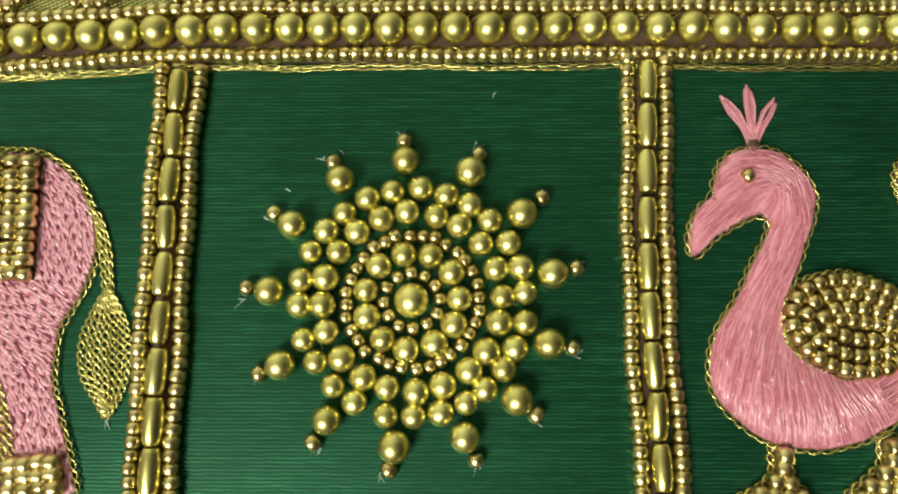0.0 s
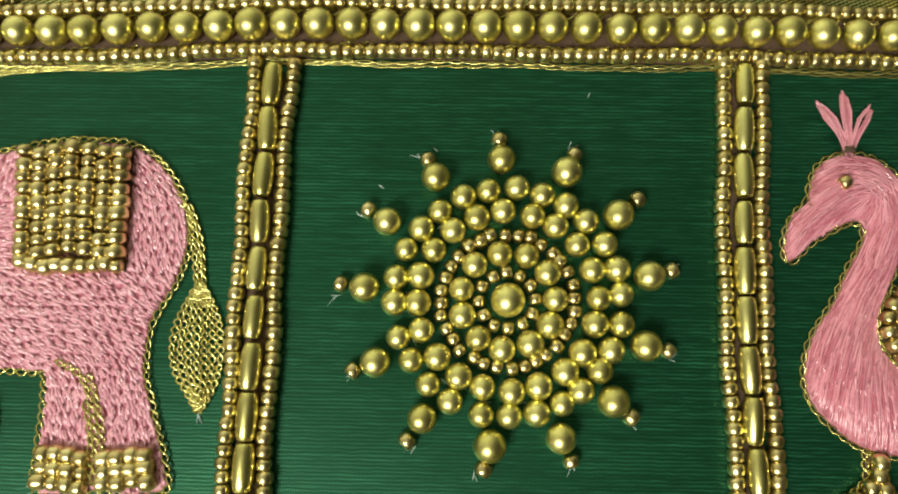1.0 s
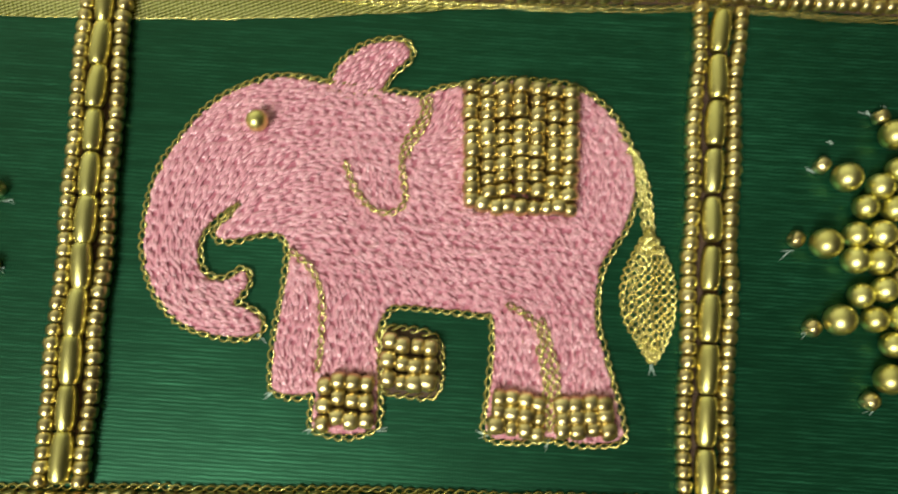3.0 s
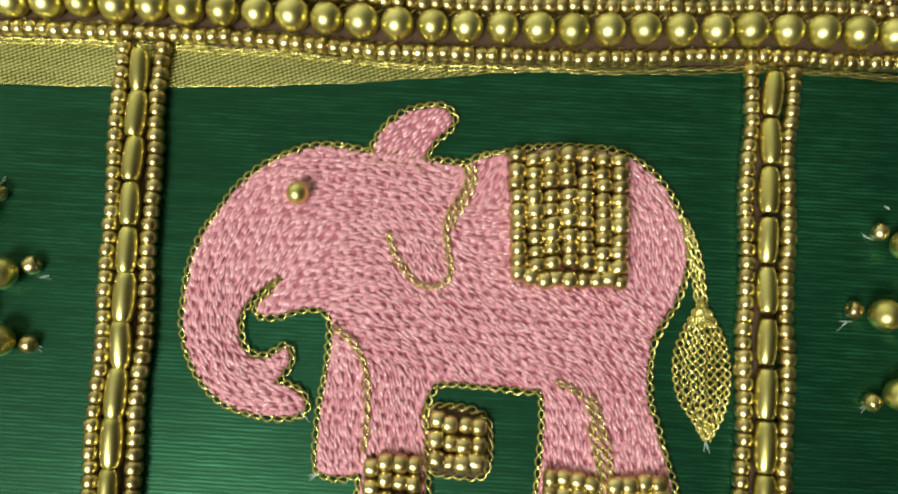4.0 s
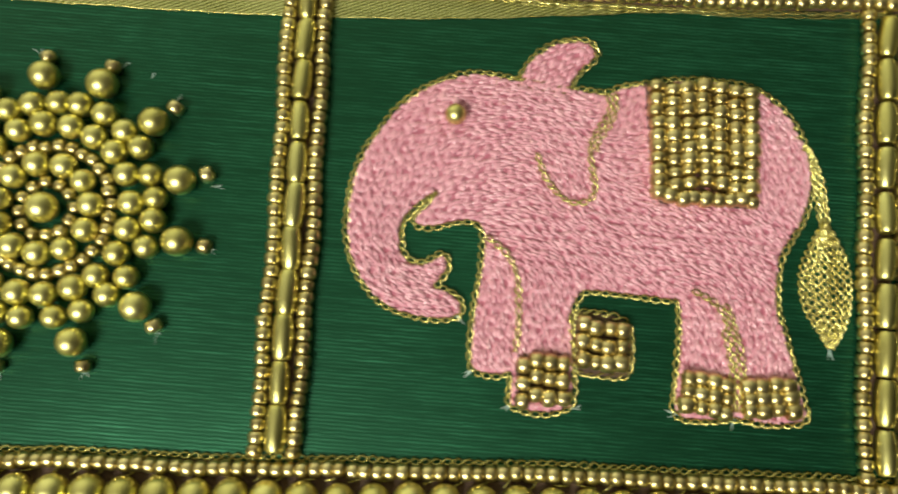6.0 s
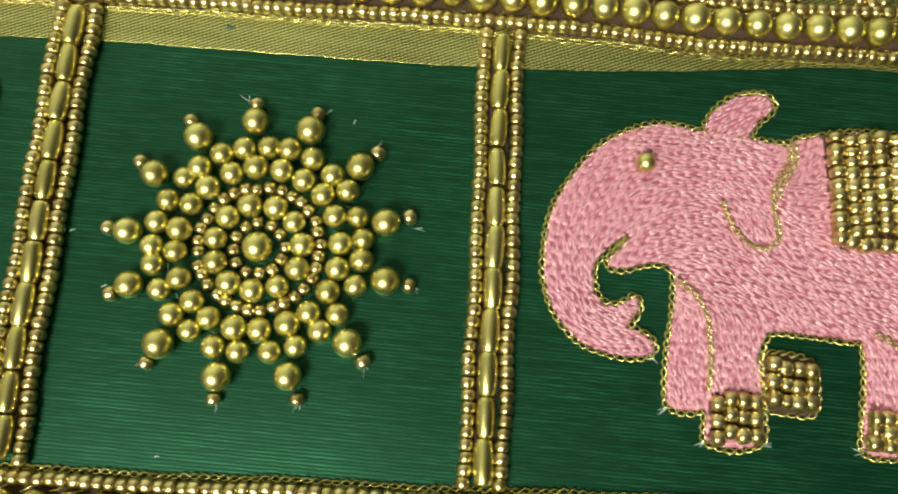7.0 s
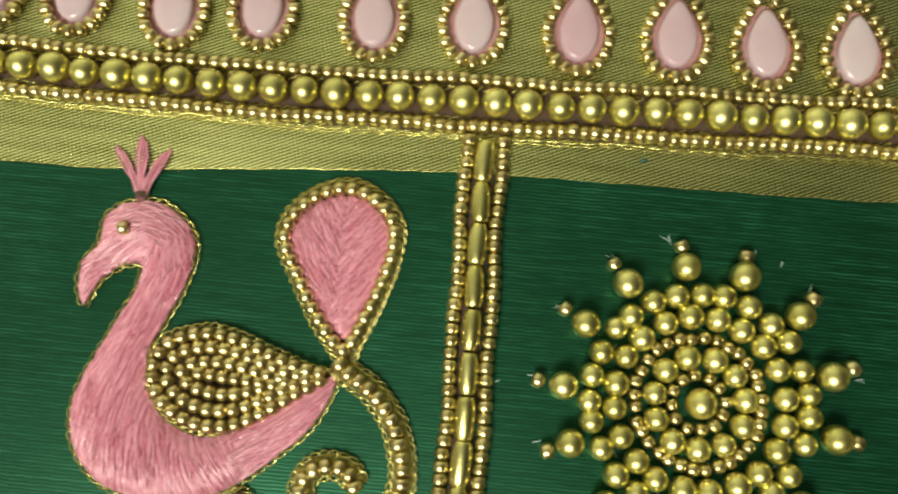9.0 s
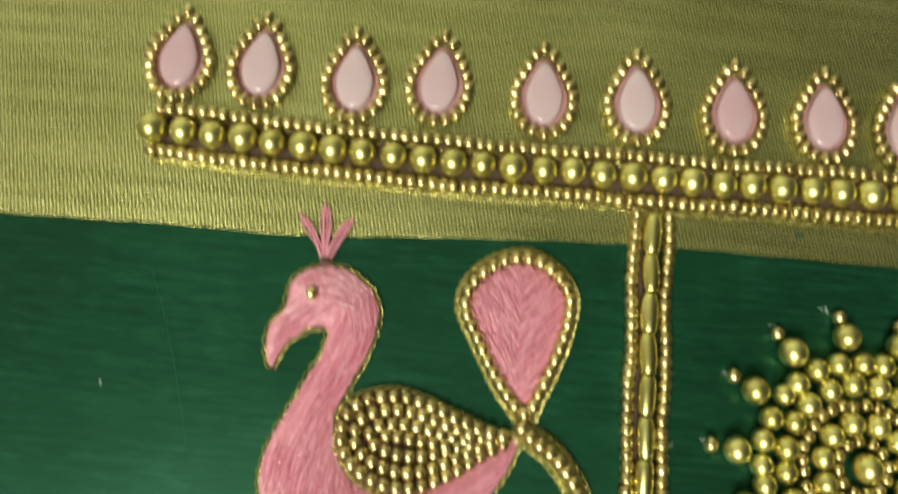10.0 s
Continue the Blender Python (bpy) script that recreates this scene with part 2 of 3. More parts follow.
def cord(name, curves, z=0.35, wide=0.35, thick=0.135, period=2.6, material=None):
    """Chain stitch of gold thread: two strands that cross each other along every curve."""
    verts, faces = [], []
    for curve in curves:
        curve = np.asarray(curve)
        run = np.r_[0, np.cumsum(np.hypot(*np.diff(curve, axis=0).T))]
        count = max(4, int(run[-1] / period * 8))
        at = np.linspace(0, run[-1], count)
        xy = np.stack([np.interp(at, run, curve[:, 0]), np.interp(at, run, curve[:, 1])], 1)
        d = np.gradient(xy, axis=0)
        d /= np.hypot(*d.T)[:, None] + 1e-9
        lean = np.cumsum([rnd.uniform(-0.28, 0.28) for _ in at])
        full = 1 + 0.28 * np.sin(at * 0.9 + rnd.uniform(0, 6)) * np.sin(at * 0.23)
        for phase in (0, math.pi):
            line = []
            for i, s in enumerate(at):
                a = math.tau * s / period + phase + lean[i] * 0.5
                w = wide * full[i] * math.sin(a)
                line.append((xy[i, 0] - d[i, 1] * w, xy[i, 1] + d[i, 0] * w, z + 0.16 * math.cos(a)))
            tube(verts, faces, line, [thick] * len(line))
    return mesh_of(name, verts, faces, material or ZARI)


def dome(outline, x, y, swell):
    """How far a padded shape has risen at x, y: nothing at its rim, swell in its middle."""
    return swell * (1 - math.exp(-float(np.hypot(outline[:, 0] - x, outline[:, 1] - y).min()) / 2.2)) if swell else 0.0


def pad(name, outline, high, material, inset=0.5, swell=0.0):
    """A low cushion with that outline, its rim rounded off."""
    if ((outline[:, 0] * np.roll(outline[:, 1], -1)) - (np.roll(outline[:, 0], -1) * outline[:, 1])).sum() < 0:
        outline = outline[::-1]
    n = len(outline)
    ext = np.r_[outline[-1:], outline, outline[:1]]
    d = ext[2:] - ext[:-2]
    d /= np.hypot(*d.T)[:, None] + 1e-9
    inward = np.stack([-d[:, 1], d[:, 0]], 1)
    verts, faces = [], []
    for by, z in ((0, 0.0), (0, 0.5), (inset * 0.15, 0.85), (inset * 0.4, 1.0)):
        verts += [(x + ix * by, y + iy * by, 0.02 + z * high) for (x, y), (ix, iy) in zip(outline, inward)]
    for i in range(3):
        for k in range(n):
            j = (k + 1) % n
            faces.append((i * n + k, i * n + j, i * n + n + j, i * n + n + k))
    for a, b, c in geometry.tessellate_polygon([[Vector((x, y, 0)) for x, y in outline]]):
        p, q, r = (outline[k] for k in (a, b, c))
        turn = (q[0] - p[0]) * (r[1] - p[1]) - (q[1] - p[1]) * (r[0] - p[0])
        faces.append((3 * n + a, 3 * n + b, 3 * n + c) if turn > 0 else (3 * n + a, 3 * n + c, 3 * n + b))
    if swell:
        lo, step, at = outline.min(0), 0.5, {}
        nx, ny = (int(v) + 1 for v in (outline.max(0) - lo) / step)
        for i in range(nx):
            for j in range(ny):
                x, y = lo[0] + i * step, lo[1] + j * step
                if inside(outline, x, y):
                    at[i, j] = len(verts)
                    verts.append((x, y, 0.01 + high + dome(outline, x, y, swell)))
        for i, j in list(at):
            if all(q in at for q in ((i + 1, j), (i + 1, j + 1), (i, j + 1))):
                faces.append((at[i, j], at[i + 1, j], at[i + 1, j + 1], at[i, j + 1]))
    return mesh_of(name, verts, faces, material, False)


def fill(name, outline, flow, length, gap, z, thick, material, keep_out=(), bow=0.16, seed=1, tries=40, jitter=6, swell=0.0, pits=0.0):
    """Covers an outline with stitches that follow flow(x, y), in degrees, none too near to another."""
    r = random.Random(seed)

    def rise(x, y):
        return dome(outline, x, y, swell)

    lo, hi = outline.min(0), outline.max(0)
    holes = {}
    if pits:
        for i in range(int((hi[0] - lo[0]) / pits) + 1):
            for j in range(int((hi[1] - lo[1]) / pits) + 1):
                hx, hy = (i + 0.5 * (j % 2) + r.uniform(-0.2, 0.2)) * pits, (j + r.uniform(-0.2, 0.2)) * pits
                holes.setdefault((int(hx / pits), int(hy / pits)), []).append((lo[0] + hx, lo[1] + hy, r.uniform(0.2, 0.36)))

    def pitted(x, y):
        """Whether a needle hole lies there."""
        if not pits:
            return False
        i, j = int((x - lo[0]) / pits), int((y - lo[1]) / pits)
        return any((x - hx) ** 2 + (y - hy) ** 2 < hr * hr for u in (-1, 0, 1) for v in (-1, 0, 1) for hx, hy, hr in holes.get((i + u, j + v), ()))

    cell = max(length, gap) * 0.5
    grid, verts, faces = {}, [], []
    area = (hi[0] - lo[0]) * (hi[1] - lo[1])
    for _ in range(int(area / (length * gap) * tries * 0.25)):
        x, y = r.uniform(lo[0], hi[0]), r.uniform(lo[1], hi[1])
        if not inside(outline, x, y) or pitted(x, y) or any(inside(k, x, y) for k in keep_out):
            continue
        a = radians(flow(x, y) + r.uniform(-jitter, jitter))
        c, s = math.cos(a), math.sin(a)
        key = (int(x / cell), int(y / cell))
        near = False
        for i in (-2, -1, 0, 1, 2):
            for j in (-2, -1, 0, 1, 2):
                for px, py in grid.get((key[0] + i, key[1] + j), ()):
                    u, v = (px - x) * c + (py - y) * s, (py - y) * c - (px - x) * s
                    if (u / (length * 0.8)) ** 2 + (v / gap) ** 2 < 1:
                        near = True
        if near:
            continue
        grid.setdefault(key, []).append((x, y))
        ends = []
        for way in (-1, 1):
            reach = length * r.uniform(0.5, 0.68)
            while reach > 0.2 and not inside(outline, x + way * c * reach, y + way * s * reach):
                reach -= 0.15
            if pits:
                for q in np.arange(0.1, reach, 0.1):
                    if pitted(x + way * c * q, y + way * s * q):
                        reach = q
                        break
            ends.append(way * max(reach, 0.15))
        lift = z + r.uniform(-0.04, 0.05)
        steps = 5
        line, radii = [], []
        for i in range(steps):
            u = i / (steps - 1)
            q = ends[0] + (ends[1] - ends[0]) * u
            h = 1 - (2 * u - 1) ** 4
            line.append((x + c * q, y + s * q, lift + bow * (h - 0.75) + rise(x + c * q, y + s * q)))
            radii.append(thick * (0.45 + 0.55 * h) * r.uniform(0.9, 1.1))
        tube(verts, faces, line, radii)
    return mesh_of(name, verts, faces, material)


def guided(guides):
    """A flow from guides of (x, y, degrees), each weighed by its nearness."""
    g = np.array(guides, float)
    c, s = np.cos(np.radians(2 * g[:, 2])), np.sin(np.radians(2 * g[:, 2]))

    def flow(x, y):
        w = 1 / ((g[:, 0] - x) ** 2 + (g[:, 1] - y) ** 2 + 2) ** 1.5
        return math.degrees(math.atan2((w * s).sum(), (w * c).sum())) / 2

    return flow


# ---------------------------------------------------------------- cloth
LEFT, RIGHT = -1200, 1100
EDGE = [(-1200, 16.0), (-460, 20.0), (-330, 22.5), (-269, 24.1), (-245, 25.0), (-227, 25.3), (-205, 27.2), (-180, 29.0), (-155, 29.5), (-128, 29.9), (-107, 30.8),
        (-92, 32.0), (-78, 33.6), (-68, 34.8), (-50, 36.6), (-36, 37.9), (-10, 38.6), (24, 38.4), (80, 38.0), (180, 38.0), (300, 38.0), (1100, 38.0)]


def sheet(name, rows, thick, material, z=0.0):
    """A cloth from rows of places, front to back, with a turned-down hem."""
    verts, faces, n = [], [], len(rows[0])
    for i, row in enumerate(rows):
        for x, y in row:
            verts.append((x, y, z))
    for i in range(len(rows) - 1):
        for k in range(n - 1):
            a = i * n + k
            faces.append((a, a + 1, a + n + 1, a + n))
    base = len(verts)
    verts += [(x, y, z - thick) for x, y, z in verts]
    for i in range(len(rows) - 1):
        for k in range(n - 1):
            a = base + i * n + k
            faces.append((a, a + n, a + n + 1, a + 1))
    rim = [k for k in range(n)] + [i * n + n - 1 for i in range(1, len(rows))]
    rim += [(len(rows) - 1) * n + k for k in range(n - 2, -1, -1)] + [i * n for i in range(len(rows) - 2, 0, -1)]
    for a, b in zip(rim, rim[1:] + rim[:1]):
        faces.append((a, base + a, base + b, b))
    return mesh_of(name, verts, faces, material, False)


xs = np.linspace(LEFT, RIGHT, 60)
ground = new("ground", sheet("ground", [[(x, y) for x in xs] for y in np.linspace(-800, 800, 40)], 1.5, SILK))
tagged(ground, "dark green silk cloth with fine woven ribs", "cloth", kind="structure")
edge = smooth(EDGE, 2.0)
edge[:, 1] += [0.12 * math.sin(0.9 * x) * math.sin(0.37 * x) for x in edge[:, 0]]
band = new("fabric_band", sheet("fabric_band", [[(x, y + (800 - y) * u) for x, y in edge] for u in (0, 0.01, 0.1, 0.4, 1)], 0.22, TISSUE, 0.24))
tagged(band, "olive gold tissue border woven along the green silk", "cloth band", kind="structure")

verts, faces = [], []
tube(verts, faces, [(x, y - 0.03, 0.2) for x, y in edge], [0.06] * len(edge))
selvedge = tagged(new("selvedge", mesh_of("selvedge", verts, faces, ZARI)), "thin gold thread along the olive band's edge", "thread", kind="structure")

# ---------------------------------------------------------------- borders
TOP = smooth([(-249.3, 38.4), (-230, 38.0), (-208, 37.9), (-184, 38.4), (-160, 39.0), (-138, 39.6), (-115, 40.1), (-97, 39.8), (-84, 39.4), (-66, 39.6),
              (-50, 40.4), (-36, 41.1), (-17, 41.1), (0, 41.0), (24, 40.9), (56, 40.3), (90, 40.0)], 0.5)
LOW = smooth([(-230, -32.6), (-186, -31.7), (-163, -31.2), (-140, -30.1), (-112, -28.9), (-83, -27.3), (-48, -26.1), (-20, -25.8), (90, -25.0)], 0.5)


def wobble(curve, by):
    k = [rnd.uniform(0, 6) for _ in range(4)]
    y = [by * (math.sin(x * 0.21 + k[0]) + 0.6 * math.sin(x * 0.53 + k[1])) for x in curve[:, 0]]
    return np.stack([curve[:, 0], curve[:, 1] + y], 1)


def bead_row(name, label, category, curve, me, size, pitch, z, stretch=1.0, jitter=0.0, group=""):
    """A string of beads couched along a curve."""
    t = thing(name, label, category, group, (*curve[0], 0))
    ox, oy = curve[0]
    for x, y, a in along(smooth(curve[::8], pitch)):
        bead(me, t, x - ox + rnd.uniform(-jitter, jitter), y - oy + rnd.uniform(-jitter, jitter), z, a, size, stretch)
    return t


def border_bed(curve, above, below, z):
    """The dark couching thread between the beads of a border; its brown includes the shade there."""
    t = thing("thread_bed", "dark brown couching thread under the beaded border", "embroidery", "", (*curve[0], z))
    bed = np.r_[offset(curve, above)[2:-2], offset(curve, below)[2:-2][::-1]] - curve[0]
    part("couching", pad("couching", bed, 0.3, BROWN, 0.2), t)
    return t


def cord_line(name, label, curves, z, at, group="", **more):
    t = thing(name, label, "embroidery", group, (*at, 0))
    for c in curves:
        part("gold_cord", cord("gold_cord", [np.asarray(c) - np.array(at)], z, **more), t)
    return t


verts, faces = [], []
tube(verts, faces, [(-1.0, -0.3, -0.1), (-0.5, -0.15, 0.12), (0.4, 0.1, 0.15), (1.0, 0.3, -0.1)], [0.07, 0.12, 0.12, 0.07])
COUCHING = mesh_of("couching_stitch", verts, faces, ZARI)


def couch(bed, curve, sides):
    """Short slanting gold stitches on both sides of the pearls, which hold the string down."""
    for by in sides:
        for x, y, a in along(smooth(offset(curve, by)[::8], 3.1)):
            lie = pose((x - curve[0][0] + rnd.uniform(-0.4, 0.4)) * MM, (y - curve[0][1]) * MM, rnd.uniform(0.5, 0.75) * MM, 0, 0, a + rnd.uniform(-25, 35))
            part("couching_stitch", COUCHING, bed, m=lie @ Matrix.Diagonal((rnd.uniform(0.6, 1.2), 1, 1, 1)))


couch(border_bed(TOP, 3.9, -3.9, 0.22), TOP, (-2.2, 2.35))
couch(border_bed(LOW, 0.7, -4.5, 0.0), LOW, (-1.15,))
bead_row("pearl_string", "string of round matt gold pearls along the olive band", "bead string", TOP, PEARL_MESH, 2.07, 4.34, 2.1, 1.0, 0.1, "border bead strings")
bead_row("seed_bead_string", "string of small gold seed beads above the pearls", "bead string", wobble(offset(TOP, 3.35), 0.12), SEED_MESH, 1.0, 1.58, 1.1, 1.0, 0.1, "border bead strings")
bead_row("seed_bead_string", "string of small gold seed beads below the pearls", "bead string", wobble(offset(TOP, -3.15), 0.12), SEED_MESH, 1.0, 1.52, 1.1, 1.0, 0.1, "border bead strings")
cord_line("chain_stitch", "gold thread chain stitch edging the beaded border", [wobble(offset(TOP, -4.35), 0.15)], 0.4, tuple(TOP[0]), wide=0.2, thick=0.11, period=4.8)
cord_line("running_stitch", "thin gold thread running stitch under the border", [wobble(offset(TOP, -4.8), 0.12)], 0.33, tuple(TOP[0]), wide=0.14, thick=0.075, period=5.0)
cord_line("chain_stitch", "gold thread chain stitch between pearls and seed beads", [wobble(offset(TOP, -2.2), 0.1), wobble(offset(TOP, 2.4), 0.1)], 0.5, tuple(TOP[0]))
bead_row("seed_bead_string", "string of small gold seed beads on the lower border", "bead string", wobble(LOW, 0.12), SEED_MESH, 1.0, 1.55, 0.95, 1.0, 0.1, "border bead strings")
bead_row("pearl_string", "string of round matt gold pearls on the lower border", "bead string", offset(LOW, -3.2), PEARL_MESH, 2.07, 4.34, 1.95, 1.0, 0.1, "border bead strings")
cord_line("chain_stitch", "gold thread chain stitch edging the lower border", [wobble(offset(LOW, 1.25), 0.1)], 0.3, tuple(LOW[0]))


# ---------------------------------------------------------------- columns
def thin(curve, every):
    """Fewer places of a curve, with both its ends."""
    return curve[np.linspace(0, len(curve) - 1, max(3, len(curve) // every)).astype(int)]


def beaded_column(axis, seed_gap=2.45):
    """A strip of long tube beads with a string of seed beads down each side."""
    axis = smooth(axis, 0.5)
    ox, oy = axis[-1]
    t = thing("beaded_column", "upright strip of gold tube beads edged with seed beads", "bead strip", "beaded columns", (ox, oy, 0))
    bed = np.r_[offset(axis, 1.5)[3:-5], offset(axis, -1.5)[3:-5][::-1]] - (ox, oy)
    part("thread_bed", pad("thread_bed", bed, 0.25, BROWN, 0.2), t, "brown couching thread under the beads")
    for x, y, a in along(smooth(thin(axis, 10), 5.86))[:-1]:
        d = radians(a)
        bead(BUGLE_MESH, t, x - ox + 2.9 * math.cos(d), y - oy + 2.9 * math.sin(d), 1.35, a, 1.3, 2.13, name="tube_bead", sway=3)
    for side in (-1, 1):
        k = rnd.uniform(0, 6)
        line = smooth(thin(axis, 8), 1.6)
        for x, y, a in along(offset(line, side * seed_gap)):
            w = 0.16 * math.sin(0.35 * y + k)
            bead(SEED_MESH, t, x - ox + w + rnd.uniform(-0.08, 0.08), y - oy, 1.0, a, 1.04)
    return t


beaded_column([(-176.1, 33.4), (-176.0, 18.2), (-175.7, 1.0), (-175.6, -14.0), (-175.0, -29.3)])
beaded_column([(-115.2, 34.9), (-114.5, 17.2), (-113.8, 3.0), (-113.5, -10.5), (-113.0, -26.8)])
beaded_column([(-37.0, 36.0), (-37.6, 18.5), (-37.8, -1.0), (-38.0, -16.9), (-37.9, -24.3)])
beaded_column([(24.1, 36.9), (23.4, 22.0), (23.1, 8.8), (23.3, -2.5), (23.9, -16.7), (24.2, -23.6)])


# ---------------------------------------------------------------- stars
def star_motif(cx, cy, angles, turn):
    """A round flower of gold pearls with thirteen rays, each a large pearl with a seed bead at its tip."""
    t = thing("star_motif", "round gold pearl star with thirteen rays on green silk", "bead motif", "pearl stars", (cx, cy, 0))

    def ring(me, r, count, size, z, start, stretch=1.0, name="", jitter=0.13):
        for k in range(count):
            a = start + 360 * k / count + rnd.uniform(-1.2, 1.2)
            q = r + rnd.uniform(-jitter, jitter)
            bead(me, t, q * math.cos(radians(a)), q * math.sin(radians(a)), z, a + 90, size, stretch, name=name)

    bead(PEARL_MESH, t, 0, 0, 2.15, turn, 2.1, name="centre_pearl")
    ring(SEED_MESH, 3.5, 12, 0.95, 0.9, turn)
    ring(PEARL_MESH, 5.95, 11, 1.64, 1.65, turn + 8)
    ring(SEED_MESH, 8.35, 32, 0.97, 0.92, turn, jitter=0.2)
    ring(PEARL_MESH, 11.15, 20, 1.68, 1.68, turn)
    for a in angles:
        for by in (-6.9, 6.9):
            q = 14.15 + rnd.uniform(-0.15, 0.15)
            b = radians(a + by + rnd.uniform(-0.8, 0.8))
            bead(PEARL_MESH, t, q * math.cos(b), q * math.sin(b), 1.62, a + 90, 1.62)
        b = radians(a)
        q = 17.75 + rnd.uniform(-0.2, 0.2)
        bead(PEARL_MESH, t, q * math.cos(b), q * math.sin(b), 1.95, a, 1.92, name="ray_pearl")
        b += rnd.uniform(-0.02, 0.02)
        q = 20.75 + rnd.uniform(-0.2, 0.3)
        bead(SEED_MESH, t, q * math.cos(b), q * math.sin(b), 0.85, a + rnd.uniform(-25, 25), 1.08, name="tip_bead")
    verts, faces = [], []
    for a in angles:
        b = radians(a + rnd.uniform(-4, 4))
        c, s = math.cos(b), math.sin(b)
        line = [(q * c, q * s, h) for q, h in ((21.0, 0.55), (21.5, 0.3), (21.8, 0.2), (22.0 + rnd.uniform(0, 0.4), 0.1))]
        tube(verts, faces, line, [0.07] * 4)
        for _ in range(1):
            e = b + rnd.uniform(-0.06, 0.06)
            p, q = 21.2 + rnd.uniform(0, 0.3), 22.0 + rnd.uniform(0, 0.7)
            tube(verts, faces, [(p * c, p * s, 0.3), (q * math.cos(e), q * math.sin(e), 0.1)], [0.06, 0.03])
    for k in range(20):
        b, q = math.tau * k / 20 + rnd.uniform(-0.1, 0.1), 12.7
        e = b + rnd.uniform(0.05, 0.12)
        tube(verts, faces, [(q * math.cos(b), q * math.sin(b), 0.25), (q * math.cos(e), q * math.sin(e), 0.3)], [0.12, 0.08])
    part("loose_thread", mesh_of("loose_thread", verts, faces, WHITE_THREAD), t, "pale sewing thread ends")
    return t


star_motif(-6.3, 5.6, [93, 121, 147.7, 176, 206, 234.7, 263.5, 291.6, 317, 342.6, 10.8, 38.4, 65.8], 93)
star_motif(-145.6, 1.0, [98.6, 124.8, 150, 177.8, 201.7, 231, 260, 290.5, 319.3, 350.5, 16.4, 44.8, 73.3], 99)


# ---------------------------------------------------------------- pear stones
def pear(width, height, n=28):
    """A pear outline, round below and pointed above, about its middle."""
    out = []
    for k in range(n):
        a = math.tau * k / n - math.pi / 2
        y = math.sin(a)
        out.append((0.5 * width * math.cos(a) * (1 - 0.30 * max(0, y) - 0.10 * y), 0.5 * height * y))
    return np.array(out)


def stone_drop(x, y, turn):
    """A pear-cut pink stone in a ring of seed beads."""
    t = thing("stone_drop", "milky pink pear stone ringed with gold seed beads", "stone setting", "pink stones", (x, y, 0.24))
    t.rotation_euler = (0, 0, radians(turn))
    rim = pear(5.5, 9.7)
    verts, faces, n = [], [], len(rim)
    for f, z in ((1.0, 0.1), (1.0, 1.0), (0.95, 1.35), (0.86, 1.5), (0.45, 1.6)):
        verts += [(px * f, py * f, z) for px, py in rim]
    for i in range(4):
        for k in range(n):
            j = (k + 1) % n
            faces.append((i * n + k, i * n + j, (i + 1) * n + j, (i + 1) * n + k))
    faces.append(tuple(range(4 * n, 5 * n)))
    part("stone", mesh_of("stone", verts, faces, STONE), t, "polished milky pink stone")
    part("thread_bed", pad("thread_bed", pear(7.4, 11.6), 0.25, ROSE, 0.2), t, "dull pink thread round the stone")
    ring = smooth(pear(8.7, 12.9), 1.70, True)[:-1]
    ring[:, 1] += 0.9 * np.clip((ring[:, 1] - 4.5) / 2.3, 0, 1)
    for px, py, a in along(ring):
        bead(SEED_MESH, t, px, py, 0.95, a + 90, 0.80, 1.45)
    return t


for sx, sy in ((-247.7, 50.2), (-235.6, 50.4), (-221.5, 49.6), (-208.9, 50.6), (-193.2, 50.4), (-179.2, 50.9), (-164.5, 50.9), (-150.8, 51.2), (-138.4, 51.0),
               (-125.8, 51.2), (-112.7, 51.4), (-99.8, 51.0), (-87.2, 50.9), (-74.6, 50.8), (-62.6, 51.2), (-49.8, 51.8), (-36.2, 52.2), (-22.6, 52.5),
               (-8.8, 53.1), (5.0, 53.2), (19.0, 53.2), (33.0, 53.0), (47.0, 52.8)):
    stone_drop(sx, sy, rnd.uniform(-3, 3) + 1)


# ---------------------------------------------------------------- elephant
def bead_grid(parent, corners, cols, rows, size, upright=True, z=0.0):
    """Beads over a four-cornered patch: top left, top right, bottom right, bottom left."""
    a, b, c, d = (np.array(q, float) for q in corners)
    for i in range(cols):
        k = rnd.uniform(-0.25, 0.25)
        for j in range(rows):
            u, v = (i + 0.5) / cols, (j + 0.5 + k) / rows
            p = (a * (1 - u) + b * u) * (1 - v) + (d * (1 - u) + c * u) * v
            way = (d - a) if upright else (b - a)
            bead(SEED_MESH, parent, p[0] + rnd.uniform(-0.14, 0.14), p[1] + rnd.uniform(-0.15, 0.15), z + rnd.uniform(-0.08, 0.1),
                 math.degrees(math.atan2(way[1], way[0])) + rnd.uniform(-8, 8), size * rnd.uniform(0.9, 1.06), rnd.uniform(0.8, 1.02) if upright else rnd.uniform(1.0, 1.25))


